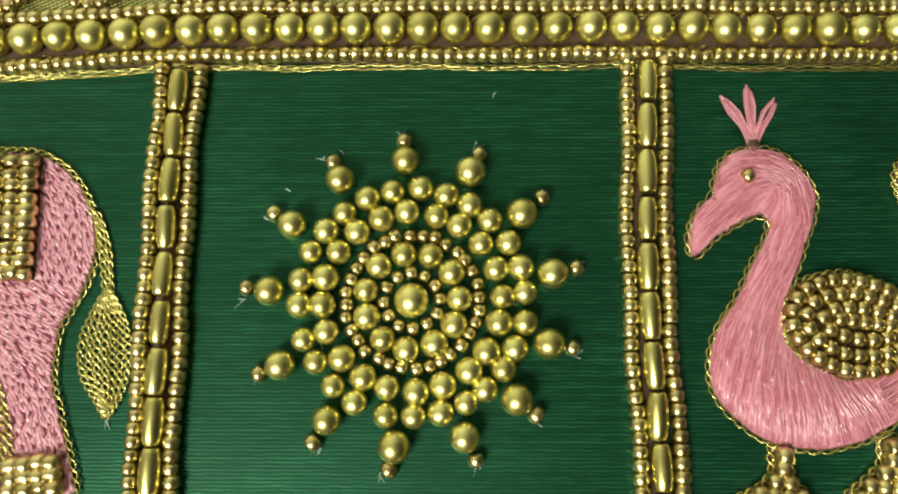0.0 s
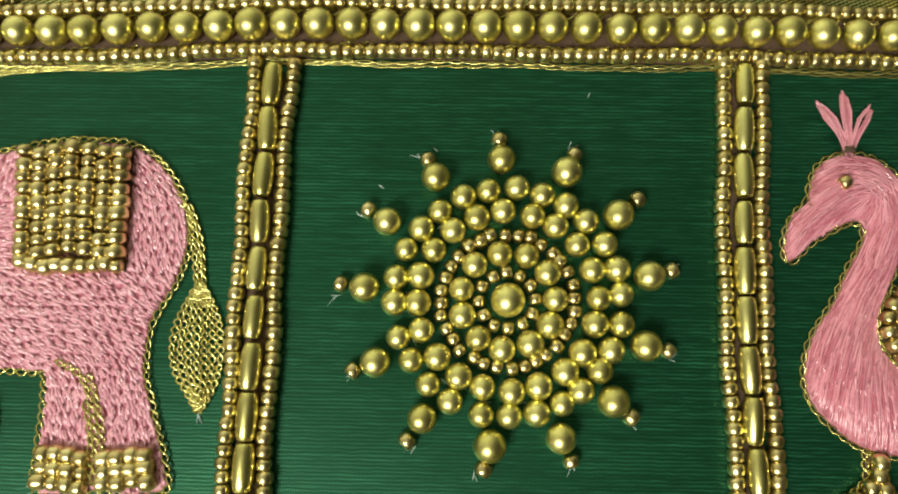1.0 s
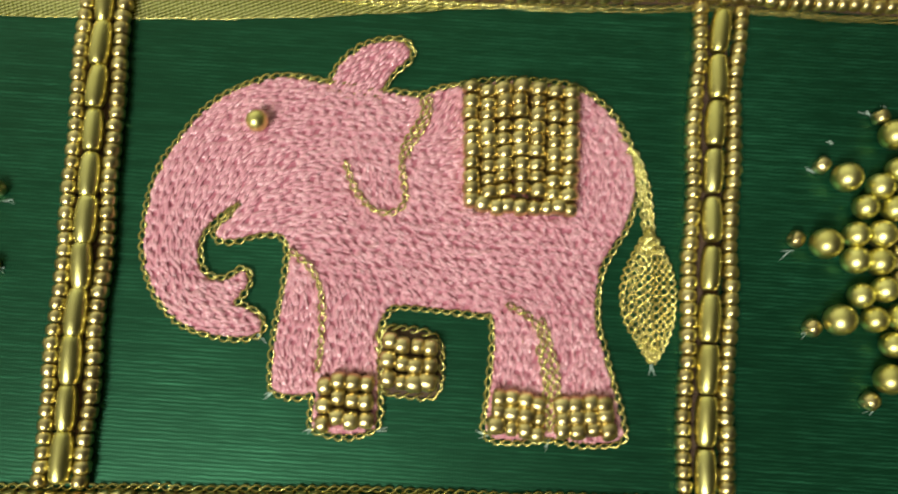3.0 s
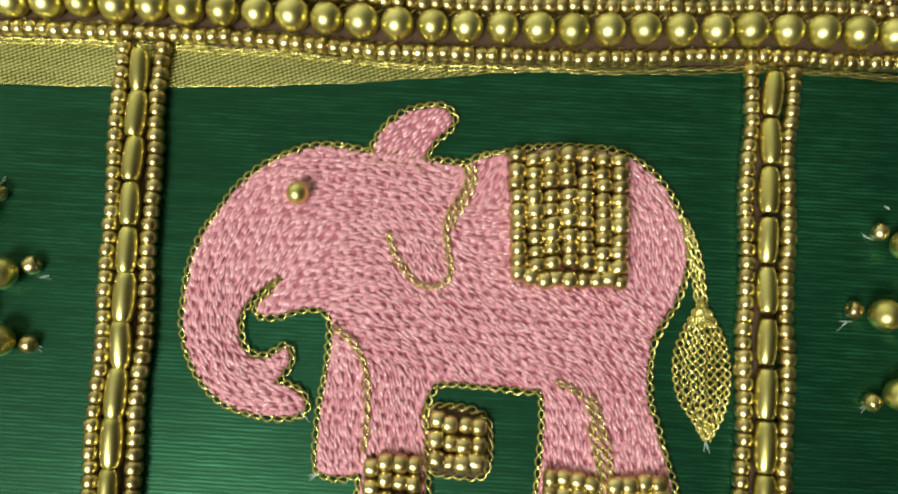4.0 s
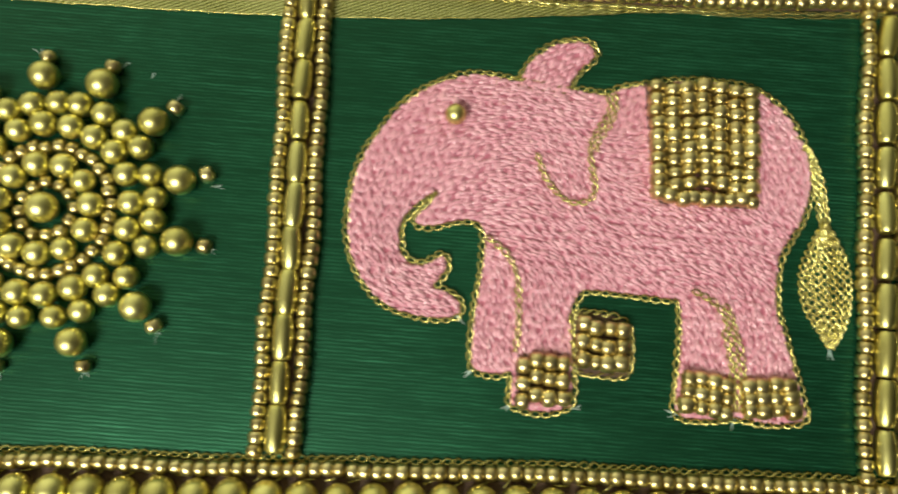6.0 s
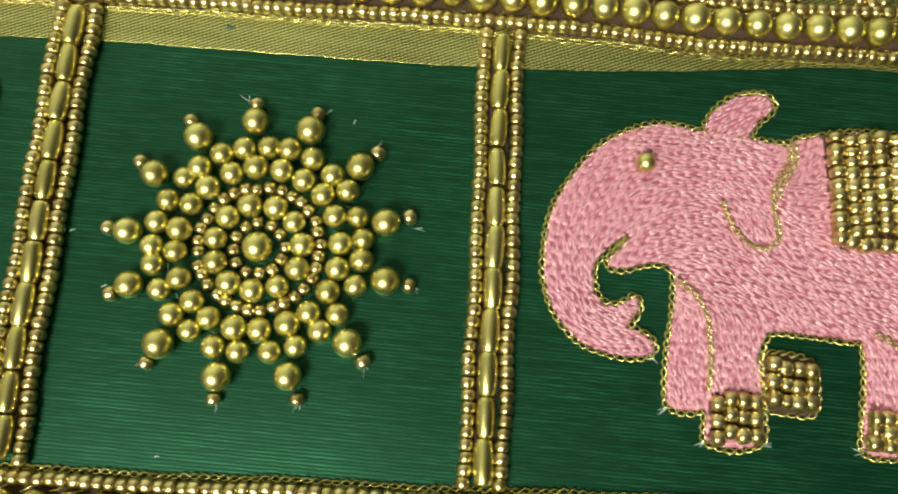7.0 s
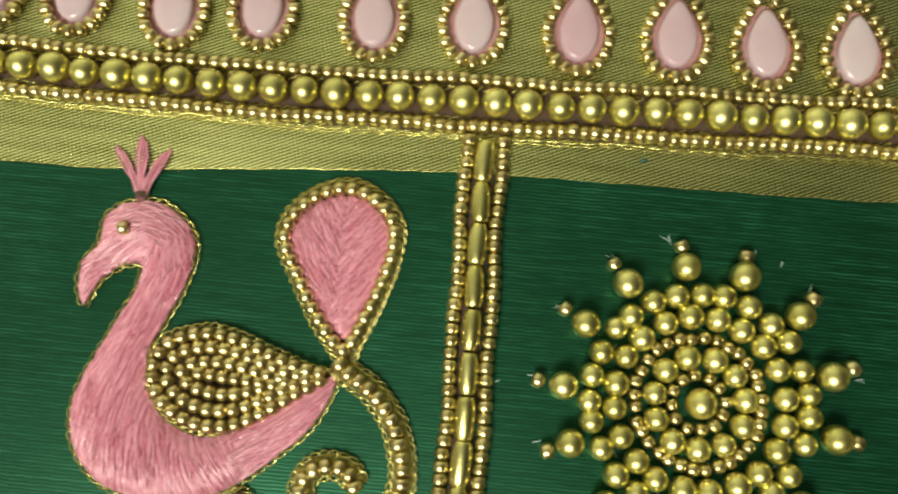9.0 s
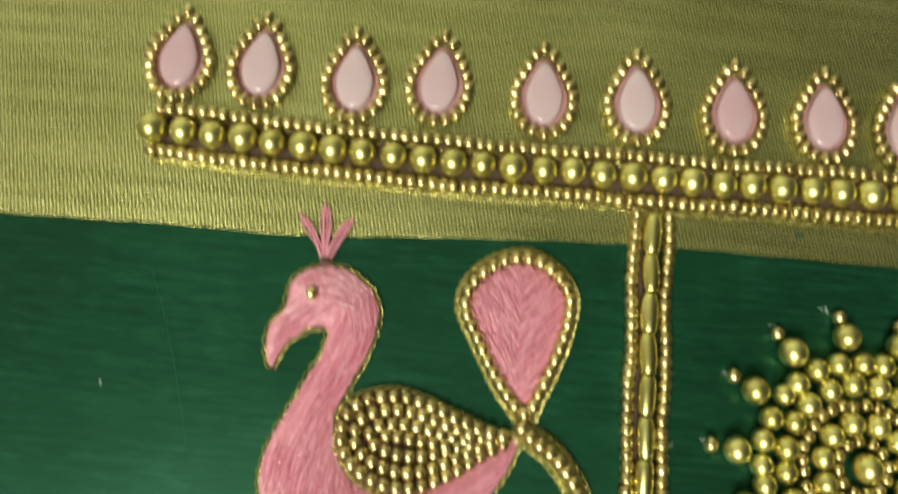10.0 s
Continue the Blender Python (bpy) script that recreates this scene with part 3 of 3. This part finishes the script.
def elephant_motif():
    """A pink stitched elephant walking, with a beaded saddle cloth, beaded feet and a tail tassel."""
    ox, oy = -78.0, -19.0
    shift = np.array((ox, oy))
    t = thing("elephant_motif", "pink embroidered elephant outlined in gold thread with beaded saddle", "embroidery", "", (ox, oy, 0))
    head = [(-74.3, 22.3), (-77.6, 22.5), (-80.4, 22.5), (-84.1, 22.9), (-88.4, 23.5), (-91.3, 23.7), (-94.5, 23.0), (-98.0, 21.3), (-100.9, 18.9), (-103.4, 15.4),
            (-105.5, 11.7), (-106.6, 7.6), (-106.8, 3.3), (-106.4, -0.2), (-105.4, -2.9), (-103.5, -5.6), (-100.8, -7.7), (-97.6, -8.6), (-93.8, -8.8), (-91.7, -8.0)]
    trunk = [(-92.0, -6.5), (-93.4, -5.7), (-95.2, -5.2), (-94.5, -3.7), (-93.8, -2.3), (-94.3, -0.9), (-95.4, -1.7), (-96.9, -2.4), (-98.7, -2.1), (-99.9, -0.8),
             (-100.3, 1.6), (-100.0, 3.4), (-98.4, 5.6), (-96.5, 7.2), (-95.3, 7.5), (-96.2, 6.0), (-97.9, 4.0), (-98.0, 3.0), (-95.7, 3.0), (-93.0, 3.9), (-90.3, 4.0)]
    front = [(-89.0, 2.2), (-89.0, -2.5), (-89.5, -7.4), (-89.6, -12.2), (-89.2, -14.8), (-86.3, -15.3), (-84.4, -14.9), (-84.3, -18.5), (-83.2, -19.2), (-80.5, -19.5),
             (-77.9, -18.9), (-76.9, -17.7), (-77.2, -12.0), (-77.6, -7.3), (-76.9, -4.9), (-75.6, -3.8)]
    hind = [(-70.7, -3.8), (-65.2, -4.1), (-63.7, -4.2), (-63.2, -7.8), (-63.4, -13.2), (-63.5, -18.2), (-60.3, -18.8), (-56.6, -18.3), (-55.2, -18.3), (-51.5, -18.6),
            (-47.8, -18.0), (-48.0, -15.9), (-49.0, -12.3), (-50.5, -7.6), (-51.4, -4.3)]
    rump = [(-51.4, -0.8), (-51.0, 2.3), (-49.6, 5.0), (-48.1, 7.8), (-47.2, 11.5), (-47.4, 15.1), (-48.8, 19.0), (-51.5, 22.5), (-55.0, 24.6), (-59.7, 25.1),
            (-64.0, 25.0), (-68.3, 24.2), (-71.9, 23.4)]
    body = smooth(head + trunk + front + hind + rump, 0.6, True)[:-1] - shift
    tuft = smooth([(-85.5, 22.9), (-85.2, 24.8), (-83.7, 27.0), (-80.9, 28.9), (-77.7, 29.5), (-76.1, 28.4), (-76.6, 27.0), (-78.1, 25.6), (-79.2, 23.5), (-79.4, 22.3), (-82.6, 22.4)], 0.6, True)[:-1] - shift
    ear = smooth([(-74.1, 22.2), (-73.9, 20.0), (-74.9, 17.8), (-76.0, 15.8), (-76.1, 13.6), (-75.6, 11.1), (-75.3, 9.3), (-75.9, 7.8), (-77.7, 7.2), (-79.6, 7.9), (-81.6, 10.0), (-82.6, 12.1), (-83.1, 13.5)], 0.5) - shift
    fore_line = smooth([(-89.0, 2.0), (-86.0, -0.3), (-84.5, -3.6), (-84.1, -9.1), (-84.3, -12.5)], 0.5) - shift
    hind_line = smooth([(-62.2, -2.9), (-58.9, -4.7), (-57.2, -8.7), (-56.3, -13.4), (-56.3, -17.7)], 0.5) - shift
    saddle = np.array([(-69.3, 24.3), (-54.6, 24.5), (-54.3, 8.2), (-67.9, 8.1)]) - shift
    cuffs = [np.array(c) - shift for c in ([(-84.0, -12.4), (-77.4, -12.2), (-77.2, -18.9), (-84.0, -19.0)],
                                           [(-63.2, -13.4), (-56.9, -13.3), (-56.9, -18.3), (-63.4, -18.4)],
                                           [(-55.9, -13.9), (-49.4, -13.4), (-48.3, -18.0), (-55.7, -18.2)])]
    flow = guided([(x - ox, y - oy, a) for x, y, a in (
        (-105, 4, 95), (-103, -3, 125), (-98, -6.5, 165), (-94, -7, 170), (-103, 12, 65), (-99, 18, 45), (-92, 21, 10), (-82, 20, -12), (-97, 10, 60), (-92, 12, 40),
        (-88, 8, 10), (-88, 16, 5), (-79, 15, -25), (-79, 11, -60), (-82, 3, -20), (-87, -7, 100), (-81, -8, 105), (-72, 4, -28), (-70, 16, 10), (-62, 2, -20),
        (-55, 3, -35), (-51, 14, 100), (-52, 20, 130), (-60, -10, 105), (-53, -10, 105), (-71, 20, 60))])
    # underlay whose dark pink paints the shade in the needle pits
    part("stitched_base", pad("stitched_base", body, 0.42, PINK_SHADED_BASE, swell=0.25), t, "dense pink thread underlay")
    part("pink_stitches", fill("pink_stitches", body, flow, 1.45, 0.21, 0.55, 0.255, PINK, cuffs, bow=0.16, seed=3, jitter=8, swell=0.25, pits=1.45), t, "short pink satin stitches", kind="stuff")
    crest = part("ear_tip", pad("ear_tip", tuft, 0.45, PINK_SHADED_BASE), t, "pink ear tip outlined in gold")
    part("pink_stitches", fill("pink_stitches", tuft, lambda x, y: 40, 1.25, 0.34, 0.55, 0.26, PINK, bow=0.3, seed=4, jitter=14, swell=0.08), crest, kind="stuff")
    part("outline", cord("outline", [offset(np.r_[tuft, tuft[:1]], 0.4)], 0.5), crest)
    part("outline", cord("outline", [offset(np.r_[body, body[:1]], -0.42)], 0.5), t, "gold thread chain stitch")
    part("ear_line", cord("ear_line", [ear, offset(ear[:18], 0.8)], 1.15), t, "gold thread chain stitch")
    part("leg_line", cord("leg_line", [fore_line], 1.1), t, "gold thread chain stitch")
    part("leg_line", cord("leg_line", [hind_line, offset(hind_line[8:], 0.85), offset(hind_line[14:], -0.6)], 1.1), t, "gold thread chain stitch")
    bead(PEARL_MESH, t, -94.1 - ox, 17.5 - oy, 2.2, 20, 1.42, label="round gold pearl eye", name="eye")
    cloth = part("saddle_cloth", pad("saddle_cloth", saddle, 1.0, BROWN, 0.3), t, "saddle cloth filled with gold seed beads")
    a, b, c, d = saddle
    low_a, low_b = a + (d - a) * 0.88, b + (c - b) * 0.88
    bead_grid(cloth, (a, b, low_b, low_a), 7, 9, 1.2, True, 1.85)
    bead_grid(cloth, (low_a, low_b, c, d), 9, 1, 1.06, False, 1.8)
    for q, (cols, rows) in zip(cuffs, ((4, 3), (4, 3), (4, 3))):
        foot = part("foot_cuff", pad("foot_cuff", q, 0.62, BROWN, 0.3), t, "foot covered with gold seed beads")
        bead_grid(foot, q, cols, rows, 1.08, False, 1.35)
    curl = smooth([(-77.4, -7.3), (-74.5, -6.6), (-70.2, -7.6), (-69.5, -11.0), (-70.0, -14.3), (-73.0, -14.6), (-76.3, -14.2), (-77.2, -11.0)], 0.6, True)[:-1] - shift
    blob = part("raised_foot", pad("raised_foot", curl, 0.4, BROWN, 0.3), t, "raised foot covered with gold seed beads")
    bead_grid(blob, np.array([(-76.7, -7.6), (-70.2, -8.0), (-70.2, -14.0), (-76.5, -14.2)]) - shift, 4, 3, 1.1, False, 1.2)
    part("outline", cord("outline", [np.r_[curl, curl[:1]]], 0.4), blob)
    tail = smooth([(-49.4, 19.6), (-47.0, 15.8), (-45.7, 11.6), (-45.1, 7.3)], 0.5) - shift
    rope = part("tail", cord("tail", [tail, offset(tail, -0.55), offset(tail[6:], 0.5)], 0.35, 0.28, 0.15), t, "gold thread tail")
    west = smooth([(-45.1, 7.3), (-47.0, 3.7), (-48.1, -0.6), (-47.4, -4.0), (-45.7, -6.6), (-44.2, -8.8)], 0.5) - shift
    east = smooth([(-45.1, 7.3), (-43.7, 5.0), (-42.5, 2.6), (-41.9, -2.3), (-42.7, -6.0), (-44.2, -8.8)], 0.5) - shift
    n = min(len(west), len(east))
    west, east = west[np.linspace(0, len(west) - 1, n).astype(int)], east[np.linspace(0, len(east) - 1, n).astype(int)]
    part("tassel", cord("tassel", [west + (east - west) * u for u in np.linspace(0, 1, 7)], 0.4, 0.40, 0.17, 2.1), rope, "leaf-shaped tassel of gold thread rows")
    verts, faces = [], []
    for x, y, way in ((-89.3, -15.0, 200), (-84.2, -19.0, 215), (-77.0, -18.9, -10), (-63.5, -18.6, 190), (-56.2, -18.6, 250), (-44.3, -9.0, 270), (-92, -8.3, 300)):
        for _ in range(3):
            e, q = radians(way + rnd.uniform(-30, 30)), rnd.uniform(0.8, 1.7)
            px, py = x - ox, y - oy
            tube(verts, faces, [(px, py, 0.2), (px + q * math.cos(e), py + q * math.sin(e), 0.1)], [0.1, 0.05])
    part("loose_thread", mesh_of("loose_thread", verts, faces, WHITE_THREAD), t, "pale sewing thread ends")
    return t


elephant_motif()


# ---------------------------------------------------------------- peacocks
SLIM_BODY = [(-227.7, 6.3), (-228.7, 8.5), (-228.8, 10.9), (-228.3, 12.6), (-227.1, 14.3), (-226.7, 16.4), (-226.6, 18), (-225.7, 19.3), (-223.8, 20.5),
             (-221.4, 20.9), (-219.4, 20.9), (-217.7, 20.2), (-215.4, 18.4), (-214, 16.1), (-213.9, 13.4), (-214.4, 10.9), (-215.2, 8.4), (-216.3, 6),
             (-217.1, 3.9), (-218.1, 1.5), (-218.1, -1.2), (-217.4, -4.2), (-215.4, -7), (-213.3, -8.3), (-210.1, -9.3), (-206.4, -8.6), (-202.8, -6.7),
             (-199.3, -4.1), (-196.5, -1.9), (-193.8, -0.1), (-192.9, 0), (-193.4, -2.3), (-194.6, -5.1), (-196.5, -7.9), (-199.2, -10.4), (-201.9, -12.9),
             (-205.4, -15.5), (-208.9, -17), (-212.6, -18), (-215.6, -18), (-218.7, -17.4), (-222, -16.3), (-224.4, -14.3), (-226.1, -11.9), (-227, -9),
             (-227, -6.8), (-226.3, -3.6), (-225, -0.4), (-223.6, 2.8), (-222.5, 5.3), (-221.3, 7.8), (-220.7, 9.8), (-220.5, 11.7), (-221.3, 12.5),
             (-222.8, 12.2), (-224.4, 11.4), (-226, 10), (-226.8, 8.4)]
ROUND_BODY = [(-229.7, 5.8), (-230.3, 7.7), (-229.9, 10.5), (-228.8, 12.6), (-227.5, 13.8), (-227.1, 16.2), (-226.6, 18.3), (-225.5, 19.8), (-223.7, 20.8),
              (-221.1, 21.1), (-218.8, 20.8), (-216.5, 19.4), (-214.8, 17.4), (-213.8, 15), (-214.1, 11.7), (-215, 9), (-215.8, 6.2), (-216.6, 3.8),
              (-217.6, 1.1), (-218, -1.9), (-217.4, -4.6), (-216.1, -5.9), (-214.7, -7), (-211.7, -8.1), (-208.8, -8.8), (-199.6, -4.6), (-195.8, -2.5),
              (-192.3, -0.1), (-192.7, -2.7), (-194.6, -5.8), (-197.3, -9.4), (-205.9, -15.6), (-208.7, -16.9), (-211.6, -17.8), (-214.5, -18), (-217.4, -17.9),
              (-220.4, -17), (-223, -15.3), (-225.4, -13.2), (-226.7, -10.9), (-227, -7.9), (-226.6, -5.3), (-225.5, -2.5), (-224.1, -0.2), (-223, 2.1),
              (-222.1, 4.6), (-221.2, 6.6), (-220.2, 8.6), (-219.7, 10.5), (-220.3, 12.1), (-222.1, 11.9), (-223.6, 10.9), (-225, 10.1), (-227, 8.6),
              (-228.4, 6.9)]


def peacock_motif(mx, my, tall, turn, shape_of_body, label):
    """A pink satin-stitched peacock with a beaded wing, a beaded curl and a pink tail feather; mx, my: the middle of its breast."""
    cx, cy = -210.0, -8.0
    t = thing("peacock_motif", label, "embroidery", "peacocks", (mx, my, 0))
    t.rotation_euler = (0, 0, radians(turn))

    def line(points, step=0.5, closed=False):
        c = smooth([((x - cx) * tall, (y - cy) * tall) for x, y in points], step, closed)
        return c[:-1] if closed else c

    body = line(shape_of_body, 0.6, True)
    flow = guided([((x - cx) * tall, (y - cy) * tall, a) for x, y, a in (
        (-229, 9, 60), (-226, 14, 40), (-224, 19, 30), (-219, 19.5, -20), (-215, 15, -75), (-217, 9, 70), (-221, 3, 62), (-224, -2, 65), (-226, -8, 80), (-222, -8, 80),
        (-220, -14, 95), (-214, -12, 105), (-214, -16, 100), (-208, -12, 130), (-207, -16, 125), (-202, -10, 35), (-198, -6.5, 40), (-195, -3.5, 40), (-218.5, -2, 75))])
    part("stitched_base", pad("stitched_base", body, 0.66, SALMON_BASE, swell=1.2), t, "dense pink thread underlay")
    part("satin_stitches", fill("satin_stitches", body, flow, 4.2, 0.14, 0.76, 0.14, SALMON, bow=0.14, seed=7, jitter=3, swell=1.2), t, "long glossy pink satin stitches", kind="stuff")
    part("outline", cord("outline", [offset(np.r_[body, body[:1]], 0.3)], 0.5, 0.30, 0.11, 3.2), t, "gold thread chain stitch")
    beak = line(shape_of_body[-3:] + shape_of_body[:4], 0.5, True)
    part("beak", fill("beak", beak, lambda x, y: 62, 2.2, 0.22, 0.82, 0.16, SALMON, bow=0.08, seed=11), t, "pink satin-stitch beak")
    bead(SEED_MESH, t, (-223.3 - cx) * tall, (16.9 - cy) * tall, 1.9, 30, 0.92, label="gold bead eye", name="eye")
    for tip, mid in (((-226.6, 28.4), (-224.9, 26.0)), ((-223.2, 30.2), (-222.9, 27.2)), ((-219.3, 28.5), (-220.4, 26.3))):
        verts, faces = [], []
        for k in range(9):
            u = k / 4 - 1
            j = [rnd.uniform(-0.2, 0.2) for _ in range(4)]
            pts = [(-222.2 + 0.35 * u, 21.0), (-222.2 + (mid[0] + 222.2) * 0.45 + 0.45 * u + j[0], 23.8), (mid[0] + 0.75 * u + j[1], mid[1] + j[2]),
                   (mid[0] * 0.35 + tip[0] * 0.65 + 0.55 * u, mid[1] * 0.35 + tip[1] * 0.65), (tip[0] + 0.2 * u + j[3], tip[1] + 2 * j[2] - 0.4 * abs(u))]
            tube(verts, faces, [((x - cx) * tall, (y - cy) * tall, z + 0.15 * j[3]) for (x, y), z in zip(pts, (0.7, 0.9, 0.85, 0.7, 0.4))], [0.12, 0.13, 0.13, 0.12, 0.06])
        part("crest_plume", mesh_of("crest_plume", verts, faces, SALMON), t, "loose pink thread plume", kind="stuff")
    verts, faces = [], []
    for k in range(4):
        tube(verts, faces, [((-222.2 + dx - cx) * tall, (21.5 + 0.22 * k + dy - cy) * tall, z) for dx, dy, z in ((-0.9, -0.1, 0.5), (-0.5, 0.0, 1.05), (0.5, 0.05, 1.05), (0.9, 0.0, 0.5))], [0.12] * 4)
    part("crest_tie", mesh_of("crest_tie", verts, faces, BROWN), t, "dark thread tied round the crest")
    cheek = line([shape_of_body[4], (shape_of_body[4][0] + 0.6, shape_of_body[4][1] - 1.6), shape_of_body[-4]])
    part("beak_line", cord("beak_line", [cheek], 0.9), t, "gold thread between head and beak")
    # wing: rings of beads, one inside the other
    wing = line([(-218.0, -0.4), (-216.0, 3.3), (-211.0, 5.1), (-206.2, 4.5), (-201.2, 2.7), (-197.0, 1.2), (-193.0, 0.2), (-196.6, -2.6), (-200.9, -5.9), (-205.6, -8.5),
                 (-210.0, -8.9), (-214.3, -7.3), (-217.3, -4.2)], 0.5, True)
    plate = part("wing", pad("wing", wing, 0.5, BROWN, 0.3), t, "wing filled with rings of gold seed beads")
    part("outline", cord("outline", [np.r_[wing, wing[:1]]], 0.6), plate)
    heart = np.array(((-206.6 - cx) * tall, (-1.4 - cy) * tall))
    for x in np.arange(-4.2, 4.9, 1.6) * tall:
        bead(SEED_MESH, plate, heart[0] + x, heart[1] - 0.06 * x, 1.35, -4, 0.95)
    for fx, fy in ((0.90, 0.84), (0.74, 0.57), (0.56, 0.29)):
        ring = heart + (wing - heart) * (fx, fy)
        for x, y, a in along(smooth(np.r_[ring[::3], ring[:1]], 1.72)[:-1]):
            bead(SEED_MESH, plate, x, y, 1.35, a, 0.98)
    # tail feather
    drop = line([(-192.1, 1.4), (-196.7, 6.2), (-200.4, 12.2), (-203.1, 17.6), (-201.9, 21.8), (-198.4, 25.1), (-194.1, 26.5), (-189.6, 25.1), (-186.3, 21.3), (-186.2, 16.3),
                 (-187.8, 10.5), (-189.8, 5.4)], 0.5, True)
    feather = part("tail_feather", pad("tail_feather", drop, 0.4, BROWN, 0.3), t, "teardrop feather ringed with gold beads")
    mid = np.array(((-194.2 - cx) * tall, (16.5 - cy) * tall))
    leaf = mid + (drop - mid) * 0.77
    part("leaf_base", pad("leaf_base", leaf, 0.88, SALMON_BASE, swell=0.6), feather, "dense pink thread underlay")
    axis = mid[0]
    part("satin_stitches", fill("satin_stitches", leaf, lambda x, y: 124 if x < axis else 54, 2.6, 0.16, 0.99, 0.14, SALMON, [np.array([(axis - 0.13, -90.0), (axis + 0.13, -90.0), (axis + 0.13, 90.0), (axis - 0.13, 90.0)])], bow=0.1, seed=9, swell=0.6), feather, "pink leaf of satin stitches", kind="stuff")
    rim = mid + (drop - mid) * 0.86
    for x, y, a in along(smooth(np.r_[rim[::3], rim[:1]], 1.72)[:-1]):
        bead(ROUND_SEED_MESH, feather, x, y, 1.2, a, 1.04, name="seed_bead")
    part("outline", cord("outline", [np.r_[drop, drop[:1]], mid + (drop - mid) * 0.97], 0.42), feather)
    # beaded curl below the feather
    path = line([(-192.6, 1.6), (-191.1, 0.4), (-187.7, -1.8), (-185.0, -5.1), (-183.4, -9.3), (-183.0, -13.0), (-184.2, -16.4), (-187.1, -19.1), (-190.6, -19.9), (-194.0, -18.6),
                 (-195.8, -15.8), (-195.3, -12.8), (-192.6, -11.3), (-189.9, -12.0), (-189.0, -13.6)], 0.5)
    strip = np.r_[offset(path, 1.5), offset(path, -1.5)[::-1]]
    scroll = part("tail_curl", pad("tail_curl", strip, 0.3, ZARI, 0.2), t, "curled tail of gold beads and thread")
    part("outline", cord("outline", [offset(path, 1.55), offset(path, -1.55)], 0.42), scroll)
    for x, y, a in along(smooth(path[::4], 1.62)):
        bead(SEED_MESH, scroll, x, y, 1.2, a, 1.24, 0.85)
    # legs
    for lx, ly, lean in ((-217.5, -18.2, -1.0), (-203.8, -16.0, 0.6)):
        shape = line([(lx - 1.4, ly + 0.2), (lx + 1.4, ly + 0.2), (lx + 1.3, ly - 3.0), (lx + 3.2, ly - 5.4), (lx + 5.4, ly - 7.4), (lx + 4.6, ly - 8.6), (lx - 4.6 + lean, ly - 8.8),
                      (lx - 6.2 + lean, ly - 7.6), (lx - 3.4, ly - 5.4), (lx - 1.4, ly - 3.0)], 0.5, True)
        leg = part("leg", pad("leg", shape, 0.35, BROWN, 0.3), t, "leg and foot of gold beads")
        part("outline", cord("outline", [np.r_[shape, shape[:1]]], 0.4), leg)
        for row, (count, dy) in enumerate(((1, -0.9), (1, -2.5), (2, -4.2), (4, -5.9), (5, -7.6))):
            for k in range(count):
                bead(SEED_MESH, leg, (lx - cx + (k - (count - 1) / 2) * 1.75 - 0.1 * row) * tall, (ly + dy - cy) * tall, 1.2, 10, 1.12)
    return t


peacock_motif(-210.0, -8.0, 1.0, 0.0, SLIM_BODY, "pink satin-stitch peacock with beaded wing at the cloth's bare end")
peacock_motif(46.4, -3.2, 0.94, -4.7, ROUND_BODY, "pink satin-stitch peacock with beaded wing beside the beaded column")


# ---------------------------------------------------------------- lint and a pulled thread on the silk
def lint():
    verts, faces = [], []
    for x, y in ((-134.9, 20.3), (-171.8, 1.3), (-155.5, -27.4), (-15.7, 25.0), (-22.6, 20.0), (-250.7, 1.9), (4.2, 32.7)):
        a = rnd.uniform(0, 6)
        tube(verts, faces, [(x - 0.4 * math.cos(a), y - 0.4 * math.sin(a), 0.08), (x, y + 0.08, 0.12), (x + 0.4 * math.cos(a), y + 0.4 * math.sin(a), 0.08)], [0.05, 0.1, 0.05])
    ob = new("lint", mesh_of("lint", verts, faces, WHITE_THREAD))
    tagged(ob, "tiny pale lint specks on the green silk", "lint", kind="stuff")
    verts, faces = [], []
    tube(verts, faces, [(-154.9, 32.6, 0.3), (-154.5, 32.9, 0.42), (-154.1, 32.8, 0.44), (-153.7, 33.1, 0.3)], [0.12, 0.3, 0.26, 0.08])
    ob = new("thread_knot", mesh_of("thread_knot", verts, faces, GREEN_THREAD))
    tagged(ob, "tiny dark green thread knot on the olive band", "thread")
    verts, faces = [], []
    pull = smooth([(-246.6, 18.2), (-243.4, 11.2), (-239.5, 0.5), (-235.8, -11.5), (-234.0, -18.0)], 1.0)
    tube(verts, faces, [(x, y, 0.01) for x, y in pull], [0.014] * len(pull))
    ob = new("pulled_thread", mesh_of("pulled_thread", verts, faces, GREEN_THREAD))
    tagged(ob, "fine light green pulled thread across the silk", "thread")


lint()
